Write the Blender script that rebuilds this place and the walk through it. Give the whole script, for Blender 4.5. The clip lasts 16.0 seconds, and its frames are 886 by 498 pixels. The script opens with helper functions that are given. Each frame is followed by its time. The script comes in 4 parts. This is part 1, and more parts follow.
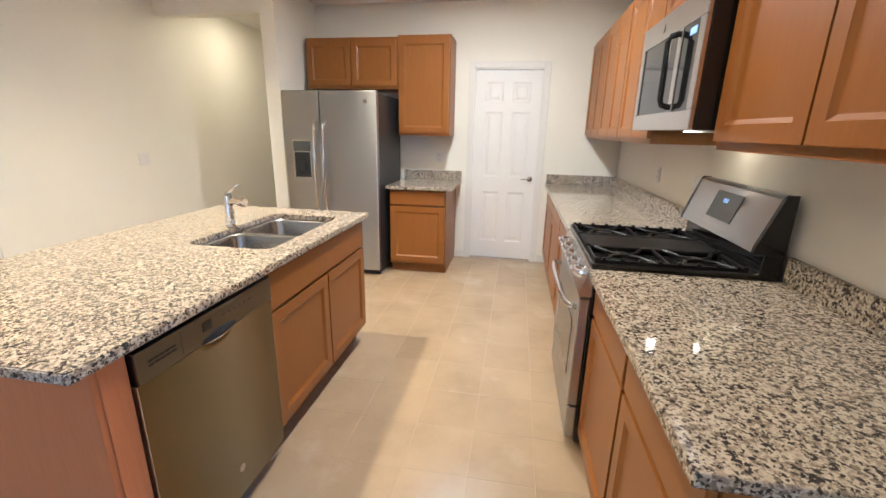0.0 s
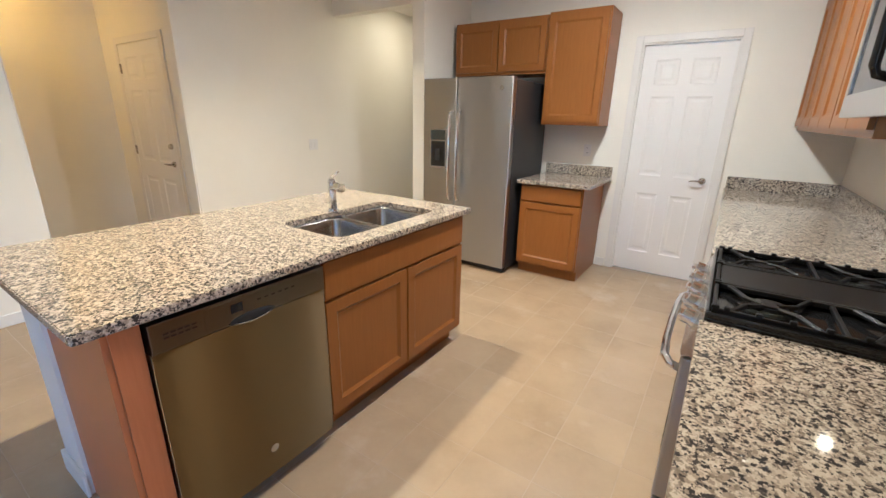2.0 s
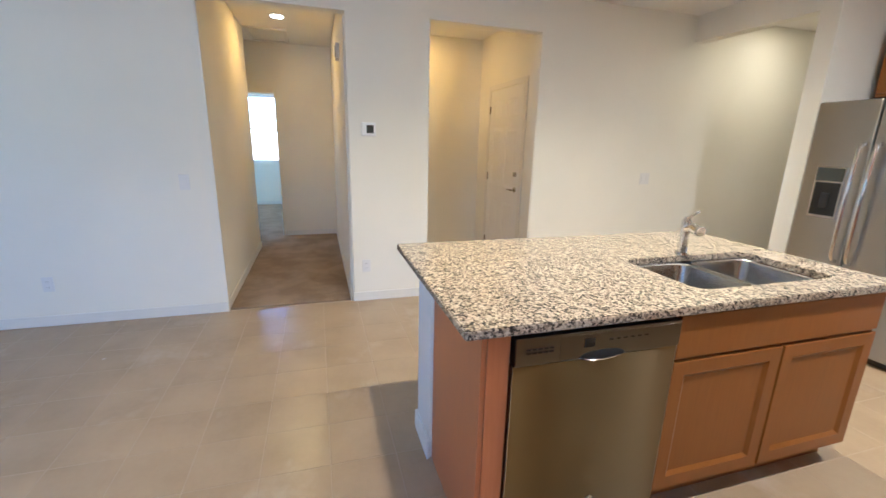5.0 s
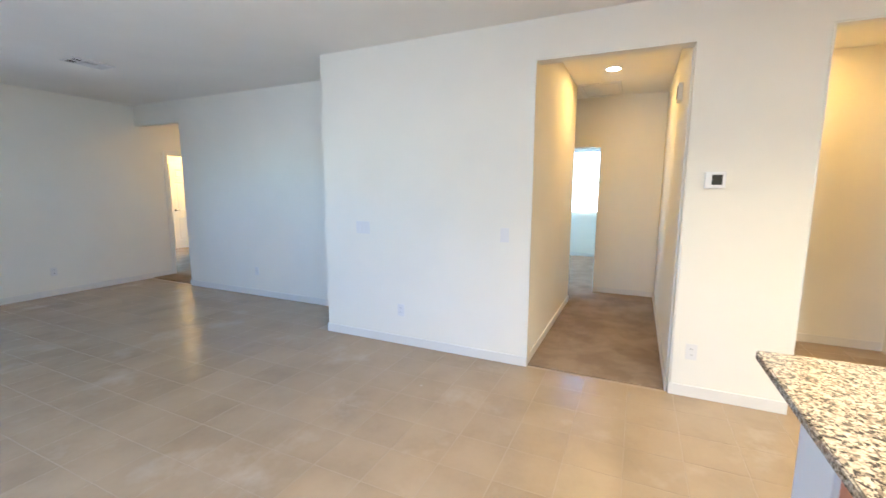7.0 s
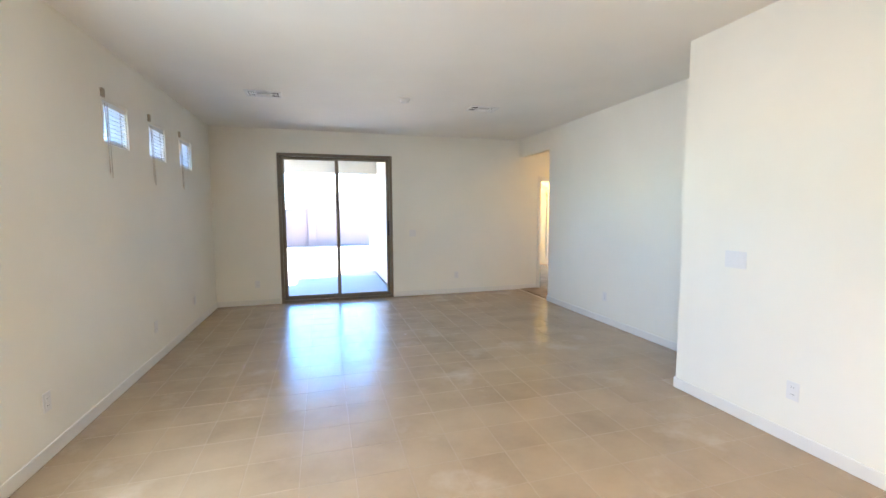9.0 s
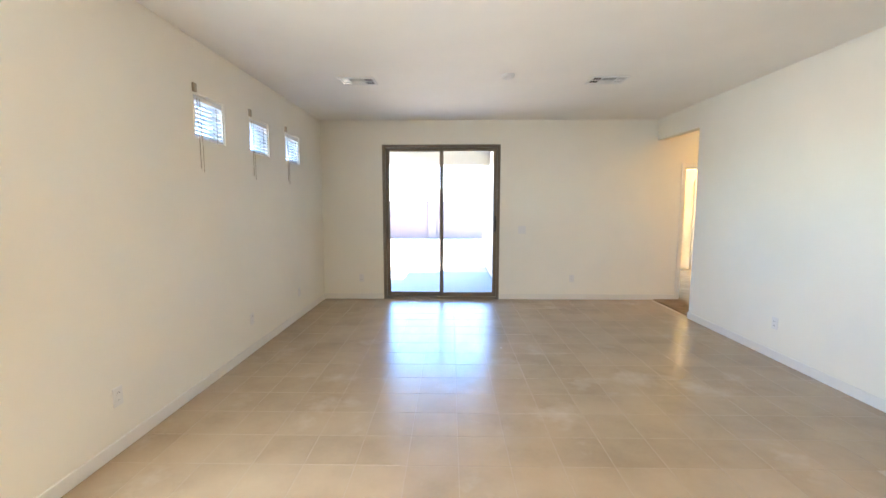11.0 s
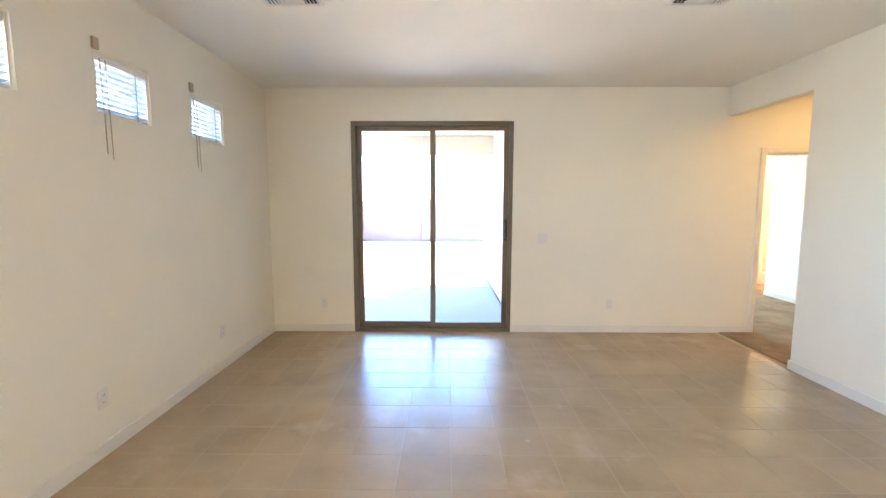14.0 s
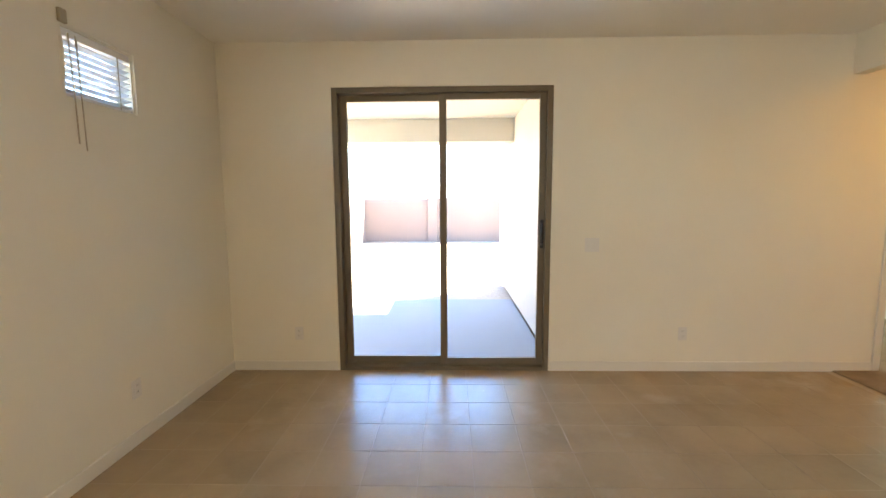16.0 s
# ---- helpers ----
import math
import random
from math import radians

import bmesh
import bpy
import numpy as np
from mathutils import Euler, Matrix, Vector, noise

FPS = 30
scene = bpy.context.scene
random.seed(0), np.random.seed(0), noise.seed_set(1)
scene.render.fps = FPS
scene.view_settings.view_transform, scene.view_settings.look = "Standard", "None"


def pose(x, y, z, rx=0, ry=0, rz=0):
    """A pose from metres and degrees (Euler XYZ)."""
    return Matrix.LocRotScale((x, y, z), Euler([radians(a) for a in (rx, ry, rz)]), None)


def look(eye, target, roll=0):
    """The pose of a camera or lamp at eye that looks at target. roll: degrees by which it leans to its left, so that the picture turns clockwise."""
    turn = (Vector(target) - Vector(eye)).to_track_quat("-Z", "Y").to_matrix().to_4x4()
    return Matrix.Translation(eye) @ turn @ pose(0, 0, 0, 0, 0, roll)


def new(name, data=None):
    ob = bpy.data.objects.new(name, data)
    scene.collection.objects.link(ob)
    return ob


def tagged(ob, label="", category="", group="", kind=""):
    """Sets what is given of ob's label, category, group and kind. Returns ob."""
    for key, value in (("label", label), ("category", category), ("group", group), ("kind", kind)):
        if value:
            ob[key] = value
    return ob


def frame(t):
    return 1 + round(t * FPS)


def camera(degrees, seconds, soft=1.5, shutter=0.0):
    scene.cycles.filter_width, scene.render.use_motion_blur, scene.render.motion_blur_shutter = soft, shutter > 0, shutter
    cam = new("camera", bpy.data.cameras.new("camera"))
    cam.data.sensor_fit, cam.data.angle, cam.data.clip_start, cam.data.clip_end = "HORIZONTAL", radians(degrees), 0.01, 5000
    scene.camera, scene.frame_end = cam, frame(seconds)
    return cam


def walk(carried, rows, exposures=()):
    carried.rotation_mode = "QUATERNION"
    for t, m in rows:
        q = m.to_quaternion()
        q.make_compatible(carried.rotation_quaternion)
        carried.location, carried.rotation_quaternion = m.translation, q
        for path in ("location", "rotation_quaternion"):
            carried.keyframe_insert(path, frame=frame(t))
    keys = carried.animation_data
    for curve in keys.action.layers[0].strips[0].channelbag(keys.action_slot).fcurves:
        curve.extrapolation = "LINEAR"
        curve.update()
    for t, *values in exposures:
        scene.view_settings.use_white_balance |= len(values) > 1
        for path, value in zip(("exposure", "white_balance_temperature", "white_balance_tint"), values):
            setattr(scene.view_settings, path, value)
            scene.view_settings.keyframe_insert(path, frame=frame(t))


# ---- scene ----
cam = camera(93.73, 16.0, shutter=0.15)
# seconds, eye x, y, z, yaw to the left of +y, pitch, roll
ROWS = [
    (0, 0.096, 0.037, 1.454, 9.59, -15.91, 1.19),
    (0.5, 0.160, 0.120, 1.445, 15.36, -16.63, 1.09),
    (1, 0.223, 0.261, 1.444, 21.49, -17.27, 0.98),
    (1.5, 0.303, 0.372, 1.437, 27.73, -17.44, 1.02),
    (2, 0.406, 0.454, 1.450, 33.66, -17.65, 1.23),
    (2.5, 0.472, 0.489, 1.452, 38.96, -17.47, 1.56),
    (3, 0.490, 0.486, 1.455, 43.83, -17.07, 1.90),
    (3.2, 0.484, 0.479, 1.453, 45.82, -16.88, 1.92),
    (5.3, 0.112, 0.223, 1.438, 78.17, -13.74, 1.27),
    (5.5, 0.076, 0.160, 1.450, 81.49, -13.36, 1.20),
    (6, -0.028, 0.112, 1.452, 91.56, -11.76, 0.70),
    (6.5, -0.131, 0.194, 1.450, 102.90, -9.76, 0.38),
    (7, -0.226, 0.283, 1.465, 114.95, -8.07, 0.28),
    (7.5, -0.329, 0.256, 1.444, 127.59, -6.48, 0.25),
    (8, -0.451, 0.180, 1.461, 140.63, -5.95, 0.04),
    (8.5, -0.590, 0.112, 1.437, 153.05, -5.31, -0.10),
    (9, -0.773, 0.085, 1.442, 163.85, -5.04, -0.27),
    (9.5, -0.902, 0.018, 1.445, 172.10, -4.87, -0.31),
    (9.7, -0.938, -0.037, 1.440, 174.59, -4.83, -0.27),
    (12, -1.274, -1.017, 1.489, 181.55, -7.22, 0.01),
    (12.5, -1.301, -1.326, 1.467, 181.23, -7.46, 0.01),
    (13, -1.292, -1.638, 1.459, 180.87, -7.24, -0.01),
    (13.5, -1.213, -1.945, 1.461, 180.69, -6.65, 0.07),
    (14, -1.171, -2.227, 1.463, 180.42, -6.07, 0.11),
    (14.5, -1.181, -2.505, 1.468, 180.68, -5.70, 0.03),
    (15, -1.133, -2.818, 1.449, 181.05, -5.41, -0.11),
    (15.5, -1.089, -3.117, 1.437, 181.27, -5.77, -0.23),
    (16, -1.093, -3.448, 1.442, 181.26, -6.27, -0.35),
]
# seconds, stops, white balance kelvin and tint
EXPOSURES = [(0, 3.42, 5000, 9), (1.5, 3.28, 5000, 9), (3, 3.2, 4700, 8), (5.5, 3.3, 4850, 8), (6.5, 3.6, 5000, 7), (7.0, 3.85, 5100, 6), (8.0, 3.95, 5250, 5), (9.0, 4.2, 5850, 6), (9.5, 4.28, 6100, 7), (12.5, 4.6, 6250, 7), (14.0, 4.68, 6500, 8), (14.5, 4.62, 6750, 8), (15, 4.42, 7150, 8), (16, 4.08, 8150, 9)]
walk(cam, [(t, pose(x, y, z, 0, 0, yaw) @ pose(0, 0, 0, 90 + pitch) @ pose(0, 0, 0, 0, 0, roll)) for t, x, y, z, yaw, pitch, roll in ROWS], EXPOSURES)

# ---- light ----
SUN_WAY = Vector((-0.62, -0.48, 1.0)).normalized()
world = bpy.data.worlds.new("world")
scene.world = world
world.use_nodes = True
wn = world.node_tree.nodes
sky = wn.new("ShaderNodeTexSky")
sky.sky_type, sky.sun_disc = "NISHITA", False
sky.dust_density, sky.ozone_density = 0.0, 8.0
sky.sun_elevation = math.asin(SUN_WAY.z)
sky.sun_rotation = math.atan2(SUN_WAY.x, SUN_WAY.y)
world.node_tree.links.new(sky.outputs[0], wn["Background"].inputs[0])
wn["Background"].inputs[1].default_value = 0.15


def lamp(name, kind, energy, colour, m, **extra):
    data = bpy.data.lights.new(name, kind)
    data.energy, data.color = energy, colour
    for key, value in extra.items():
        if key == "spread":
            data.spread = radians(value)
        elif key == "size":
            data.shape, data.size = "DISK", value
        elif key == "radius":
            data.shadow_soft_size = value
        elif key == "spot":
            data.spot_size, data.spot_blend = radians(value), 0.6
        elif key == "angle":
            data.angle = radians(value)
    ob = new(name, data)
    ob.matrix_world = m
    return ob


lamp("sun", "SUN", 5.0, (1.0, 0.95, 0.87), look((0, 0, 30) , Vector((0, 0, 30)) - SUN_WAY), angle=0.53)
# sky light in the large dining window of the east wall
dining = lamp("window_light", "AREA", 5.0, (0.84, 0.93, 1.0), look((1.10, -1.16, 1.40), (-2.6, -3.7, 0.30)))
dining.data.shape, dining.data.size, dining.data.size_y = "RECTANGLE", 0.95, 1.45
# unseen bluish fill lamps, added to brighten the suite and the far bedroom
for name, watts, x, y, target, w in (("suite_fill", 4.5, -4.8, -11.15, (-4.9, -8.6, 0.0), 1.5), ("bedroom_fill", 2.6, -8.2, -2.55, (-8.2, 1, 1.2), 1.1)):
    extra = lamp(name, "AREA", watts, (0.55, 0.88, 1.0), look((x, y, 1.4), target))
    extra.data.shape, extra.data.size, extra.data.size_y = "RECTANGLE", w, 1.2
WARM = (1.0, 0.50, 0.08)
SOFT_WARM = (1.0, 0.735, 0.415)
# recessed cans: x, y, watts, colour
# the one at (-0.25, 3.20) is added out of view to brighten the north wall
CANS = [(-1.69, 1.02, 2.6, SOFT_WARM), (-1.69, 2.56, 3.4, SOFT_WARM), (-0.25, 3.20, 6.2, (1.0, 0.86, 0.66)), (-0.27, 1.58, 3.0, SOFT_WARM), (-5.14, -0.035, 1.05, WARM),
        (-4.85, 1.50, 0.9, WARM), (-2.90, 4.95, 1.15, (1.0, 0.74, 0.42)), (-5.25, -5.95, 0.7, WARM), (-7.0, -9.4, 3, WARM)]
for x, y, watts, tint in CANS:
    lamp("can_lamp", "AREA", watts, tint, look((x, y, 2.728), (x, y, 0)), size=0.12, spread=128 if -2 < x < -1 else 180)

# ---- materials ----
def material(name, colour, rough=0.5, metal=0.0):
    m = bpy.data.materials.new(name)
    m.use_nodes = True
    b = m.node_tree.nodes["Principled BSDF"]
    b.inputs["Base Color"].default_value = (*colour, 1)
    b.inputs["Roughness"].default_value, b.inputs["Metallic"].default_value = rough, metal
    return m


def nodes_of(m):
    return m.node_tree.nodes, m.node_tree.links, m.node_tree.nodes["Principled BSDF"]


def coords(m, scale=(1, 1, 1)):
    n, l, _ = nodes_of(m)
    g, mp = n.new("ShaderNodeNewGeometry"), n.new("ShaderNodeMapping")
    mp.inputs["Scale"].default_value = scale
    l.new(g.outputs["Position"], mp.inputs["Vector"])
    return mp.outputs["Vector"]


def noisy(m, scale, detail=4.0, vec=None, rough=0.55):
    n, l, _ = nodes_of(m)
    t = n.new("ShaderNodeTexNoise")
    t.inputs["Scale"].default_value, t.inputs["Detail"].default_value, t.inputs["Roughness"].default_value = scale, detail, rough
    l.new(vec or coords(m), t.inputs["Vector"])
    return t.outputs["Fac"]


def ramp(m, fac, stops):
    n, l, _ = nodes_of(m)
    r = n.new("ShaderNodeValToRGB")
    while len(r.color_ramp.elements) < len(stops):
        r.color_ramp.elements.new(0.5)
    for e, (p, c) in zip(r.color_ramp.elements, stops):
        e.position, e.color = p, (*c, 1) if len(c) == 3 else c
    l.new(fac, r.inputs[0])
    return r.outputs[0]


def mix(m, fac, a, b, mode="MIX"):
    n, l, _ = nodes_of(m)
    x = n.new("ShaderNodeMix")
    x.data_type, x.blend_type = "RGBA", mode
    for sock, value in ((x.inputs[0], fac), (x.inputs[6], a), (x.inputs[7], b)):
        if isinstance(value, (int, float)):
            sock.default_value = value
        elif isinstance(value, tuple):
            sock.default_value = (*value, 1)
        else:
            l.new(value, sock)
    return x.outputs[2]


def colour(m, out):
    n, l, b = nodes_of(m)
    l.new(out, b.inputs["Base Color"])


def bump(m, fac, strength=0.2, distance=0.002):
    n, l, b = nodes_of(m)
    u = n.new("ShaderNodeBump")
    u.inputs["Strength"].default_value, u.inputs["Distance"].default_value = strength, distance
    l.new(fac, u.inputs["Height"])
    l.new(u.outputs[0], b.inputs["Normal"])


def roughen(m, fac, lo, hi):
    n, l, b = nodes_of(m)
    r = n.new("ShaderNodeMapRange")
    r.inputs[3].default_value, r.inputs[4].default_value = lo, hi
    l.new(fac, r.inputs[0])
    l.new(r.outputs[0], b.inputs["Roughness"])


def scaled(c, k):
    return tuple(v * k for v in c)


def painted(name, c, rough=0.75, peel=0.25):
    m = material(name, c, rough)
    colour(m, ramp(m, noisy(m, 1.1, 5), [(0.3, scaled(c, 0.965)), (0.7, scaled(c, 1.02))]))
    bump(m, noisy(m, 130, 2), peel, 0.002)
    return m


WALL = painted("wall paint", (0.82, 0.792, 0.705))
CEIL = painted("ceiling paint", (0.84, 0.815, 0.76), 0.8, 0.35)
TRIM = painted("white trim paint", (0.75, 0.73, 0.685), 0.4, 0.05)
DOOR_WHITE = painted("white door paint", (0.80, 0.785, 0.76), 0.42, 0.06)
PLASTIC = material("white plastic", (0.74, 0.73, 0.71), 0.35)
BRIGHT = material("bright white plastic", (0.86, 0.86, 0.85), 0.35)
BLACK_GLOSS = material("black enamel", (0.012, 0.012, 0.013), 0.13)
BLACK = material("black plastic", (0.018, 0.018, 0.02), 0.4)
IRON = material("cast iron", (0.007, 0.007, 0.0075), 0.45)
nodes_of(IRON)[2].inputs["Specular IOR Level"].default_value = 0.25
bump(IRON, noisy(IRON, 400, 2), 0.2, 0.001)
CHROME = material("chrome", (0.75, 0.75, 0.76), 0.12, 1)
NICKEL = material("satin nickel", (0.48, 0.455, 0.42), 0.25, 1)
GROUT = painted("grout", (0.395, 0.303, 0.208), 0.95)
# dishwasher steel: reflected wood and dark range are put into its colour
STEEL_REFLECTING = material("stainless with painted brown reflection", (0.20, 0.155, 0.085), 0.28, 1)
roughen(STEEL_REFLECTING, noisy(STEEL_REFLECTING, 4, 4, coords(STEEL_REFLECTING, (1.5, 1.5, 220))), 0.31, 0.35)
STRIP = material("grey steel strip", (0.17, 0.155, 0.13), 0.3, 1)
# black for the shade inside the dishwasher grip
GRIP_SHADE = painted("grip shade black", (0.015, 0.015, 0.016), 0.95)
BRONZE = painted("bronze aluminium", (0.165, 0.135, 0.095), 0.42, 0.02)
DARK = material("dark slot shade", (0.01, 0.01, 0.01), 0.8)

WOOD = material("maple stain", (0.40, 0.14, 0.035), 0.33)
wv = coords(WOOD, (14, 14, 1.2))
grain = noisy(WOOD, 5, 6, wv, 0.6)
colour(WOOD, mix(WOOD, noisy(WOOD, 2.2, 3), ramp(WOOD, grain, [(0.3, (0.232, 0.085, 0.015)), (0.7, (0.267, 0.101, 0.019))]),
                 ramp(WOOD, grain, [(0.3, (0.256, 0.096, 0.018)), (0.7, (0.291, 0.114, 0.023))])))
roughen(WOOD, grain, 0.28, 0.42)
nodes_of(WOOD)[2].inputs["Specular IOR Level"].default_value = 0.35
bump(WOOD, grain, 0.06, 0.001)

# paler, redder copy of WOOD: daylight on the island end is painted in
WOOD_DAYLIT = material("daylit maple stain", (0.34, 0.10, 0.03), 0.36)
daylit_grain = noisy(WOOD_DAYLIT, 5, 6, coords(WOOD_DAYLIT, (14, 14, 1.2)), 0.6)
colour(WOOD_DAYLIT, ramp(WOOD_DAYLIT, daylit_grain, [(0.3, (0.42, 0.145, 0.052)), (0.7, (0.48, 0.172, 0.065))]))
roughen(WOOD_DAYLIT, daylit_grain, 0.30, 0.42)

STEEL = material("brushed stainless", (0.56, 0.545, 0.52), 0.27, 1)
brushed = noisy(STEEL, 4, 4, coords(STEEL, (3, 3, 300)))
roughen(STEEL, brushed, 0.16, 0.26)
STEEL_V = material("brushed stainless door", (0.46, 0.46, 0.455), 0.27, 1)
brushed = noisy(STEEL_V, 4, 4, coords(STEEL_V, (3, 3, 220)))
roughen(STEEL_V, brushed, 0.28, 0.34)


def brushed_sideways(m, amount):
    """Fine horizontal brushing, which draws highlights out upwards and downwards."""
    n, l, b = nodes_of(m)
    tangent = n.new("ShaderNodeTangent")
    tangent.direction_type, tangent.axis = "RADIAL", "Z"
    l.new(tangent.outputs[0], b.inputs["Tangent"])
    b.inputs["Anisotropic"].default_value, b.inputs["Anisotropic Rotation"].default_value = amount, 0.25


brushed_sideways(STEEL_REFLECTING, 1.0)
brushed_sideways(STEEL_V, 0.9)
SINK_STEEL = material("sink steel", (0.38, 0.37, 0.35), 0.24, 1)

GRANITE = material("speckled granite", (0.6, 0.55, 0.48), 0.09)


def crystals(m, scale, bend):
    """One random value for each irregular grain."""
    n, l, _ = nodes_of(m)
    pos, soft = coords(m), n.new("ShaderNodeTexNoise")
    soft.inputs["Scale"].default_value, soft.inputs["Detail"].default_value = scale * 1.3, 3
    l.new(pos, soft.inputs["Vector"])
    push = n.new("ShaderNodeVectorMath")
    push.operation = "MULTIPLY_ADD"
    push.inputs[1].default_value = (bend, bend, bend)
    l.new(soft.outputs["Color"], push.inputs[0])
    l.new(pos, push.inputs[2])
    v = n.new("ShaderNodeTexVoronoi")
    v.inputs["Scale"].default_value = scale
    l.new(push.outputs[0], v.inputs["Vector"])
    parts = n.new("ShaderNodeSeparateColor")
    l.new(v.outputs["Color"], parts.inputs[0])
    return parts.outputs[0]


big, fine = crystals(GRANITE, 122, 0.012), crystals(GRANITE, 210, 0.007)
body = ramp(GRANITE, big, [(0.28, (0.20, 0.165, 0.13)), (0.38, (0.34, 0.285, 0.22)), (0.48, (0.46, 0.392, 0.308)), (0.85, (0.54, 0.472, 0.378))])
ink = ramp(GRANITE, big, [(0.155, (1, 1, 1)), (0.175, (0, 0, 0))])
fleck = ramp(GRANITE, fine, [(0.12, (1, 1, 1)), (0.13, (0, 0, 0))])
grey_fleck = ramp(GRANITE, fine, [(0.80, (0, 0, 0)), (0.81, (0.75, 0.75, 0.75))])
body = mix(GRANITE, grey_fleck, body, (0.27, 0.225, 0.18))
colour(GRANITE, mix(GRANITE, fleck, mix(GRANITE, ink, body, (0.045, 0.041, 0.040)), (0.06, 0.055, 0.052)))
roughen(GRANITE, noisy(GRANITE, 90, 3, coords(GRANITE)), 0.05, 0.10)

TILE = material("beige porcelain tile", (0.42, 0.33, 0.24), 0.3)
n_, l_, b_ = nodes_of(TILE)
oi = n_.new("ShaderNodeObjectInfo")
tn = mix(TILE, 0.3, ramp(TILE, noisy(TILE, 2.6, 6), [(0.32, (0.265, 0.195, 0.123)), (0.5, (0.396, 0.292, 0.184)), (0.68, (0.477, 0.359, 0.230))]),
         ramp(TILE, noisy(TILE, 40, 4), [(0.3, (0.363, 0.263, 0.161)), (0.7, (0.442, 0.331, 0.209))]))
colour(TILE, mix(TILE, 0.5, tn, ramp(TILE, oi.outputs["Random"], [(0, (0.354, 0.260, 0.161)), (1, (0.419, 0.311, 0.196))])))
dusty = ramp(TILE, noisy(TILE, 1.7, 7, None, 0.62), [(0.57, (0, 0, 0)), (0.70, (0.32, 0.32, 0.32))])
colour(TILE, mix(TILE, dusty, b_.inputs["Base Color"].links[0].from_socket, (0.62, 0.53, 0.43)))
roughen(TILE, noisy(TILE, 5, 2), 0.22, 0.29)
bump(TILE, noisy(TILE, 30, 2), 0.03, 0.001)
b_.inputs["Specular IOR Level"].default_value = 0.6
# blue put into the tile's sheen for the sky mirrored by the patio door
b_.inputs["Specular Tint"].default_value = (0.42, 0.72, 1.0, 1)
TILE_REST = TILE.copy()
TILE_REST.name = "beige porcelain tile, joined"
rn = TILE_REST.node_tree.nodes
ri = rn.new("ShaderNodeNewGeometry")
for nd in list(rn):
    if nd.bl_idname == "ShaderNodeObjectInfo":
        for lk in list(nd.outputs["Random"].links):
            TILE_REST.node_tree.links.new(ri.outputs["Random Per Island"], lk.to_socket)

CARPET = material("brown carpet", (0.26, 0.18, 0.11), 0.95)
cn = noisy(CARPET, 3.2, 3, None, 0.6)
colour(CARPET, mix(CARPET, 0.3, ramp(CARPET, cn, [(0.38, (0.23, 0.16, 0.10)), (0.62, (0.37, 0.275, 0.185))]),
                   ramp(CARPET, noisy(CARPET, 220, 3), [(0.3, (0.18, 0.13, 0.085)), (0.7, (0.36, 0.275, 0.19))])))
bump(CARPET, noisy(CARPET, 260, 3), 0.8, 0.006)

GLASS = material("clear glass", (0.88, 0.945, 1.0), 0.0)
nodes_of(GLASS)[2].inputs["Transmission Weight"].default_value = 1.0
nodes_of(GLASS)[2].inputs["IOR"].default_value = 1.01
DARK_GLASS = material("dark glass", (0.012, 0.012, 0.013), 0.06)
STUCCO = painted("white stucco", (0.56, 0.525, 0.45), 0.9, 0.6)
CONCRETE = painted("concrete", (0.31, 0.335, 0.37), 0.9, 0.3)
DIRT = material("gravel yard", (0.45, 0.35, 0.26), 0.95)
colour(DIRT, ramp(DIRT, noisy(DIRT, 18, 8, None, 0.7), [(0.3, (0.40, 0.30, 0.215)), (0.7, (0.57, 0.455, 0.35))]))
bump(DIRT, noisy(DIRT, 40, 5), 0.8, 0.02)
BLOCK = painted("tan fence block", (0.215, 0.162, 0.14), 0.9, 0.5)
ROOF = painted("roof tile", (0.18, 0.14, 0.12), 0.9, 0.3)


def glowing(name, c, strength):
    m = material(name, c)
    b = nodes_of(m)[2]
    b.inputs["Emission Color"].default_value, b.inputs["Emission Strength"].default_value = (*c, 1), strength
    return m


LENS_WARM = glowing("lit lamp lens", (1.0, 0.84, 0.60), 2)
DISPLAY = glowing("blue clock digits", (0.35, 0.55, 1.0), 0.05)
SCREEN = material("grey screen", (0.05, 0.055, 0.05), 0.2)

# ---- building helpers ----
PLACE = {}


def thing(name, x, y, z, label, category, group=""):
    ob = new(name)
    ob.empty_display_size = 0.05
    ob.location = (x, y, z)
    PLACE[ob.name] = Vector((x, y, z))
    return tagged(ob, label, category, group)


def part(name, bm, mat, parent=None, label="", kind="", smooth=False):
    me = bpy.data.meshes.new(name)
    bmesh.ops.recalc_face_normals(bm, faces=bm.faces)
    bm.to_mesh(me)
    bm.free()
    me.materials.append(mat)
    if smooth:
        for p in me.polygons:
            p.use_smooth = True
    ob = new(name, me)
    PLACE[ob.name] = Vector((0, 0, 0))
    if parent:
        ob.parent = parent
        ob.matrix_parent_inverse = Matrix.Translation(-PLACE[parent.name])
    return tagged(ob, label, "", "", kind)


def solid(name, bm, mat, label, category, kind="", group=""):
    """A thing that is a single mesh."""
    return tagged(part(name, bm, mat), label, category, group, kind)


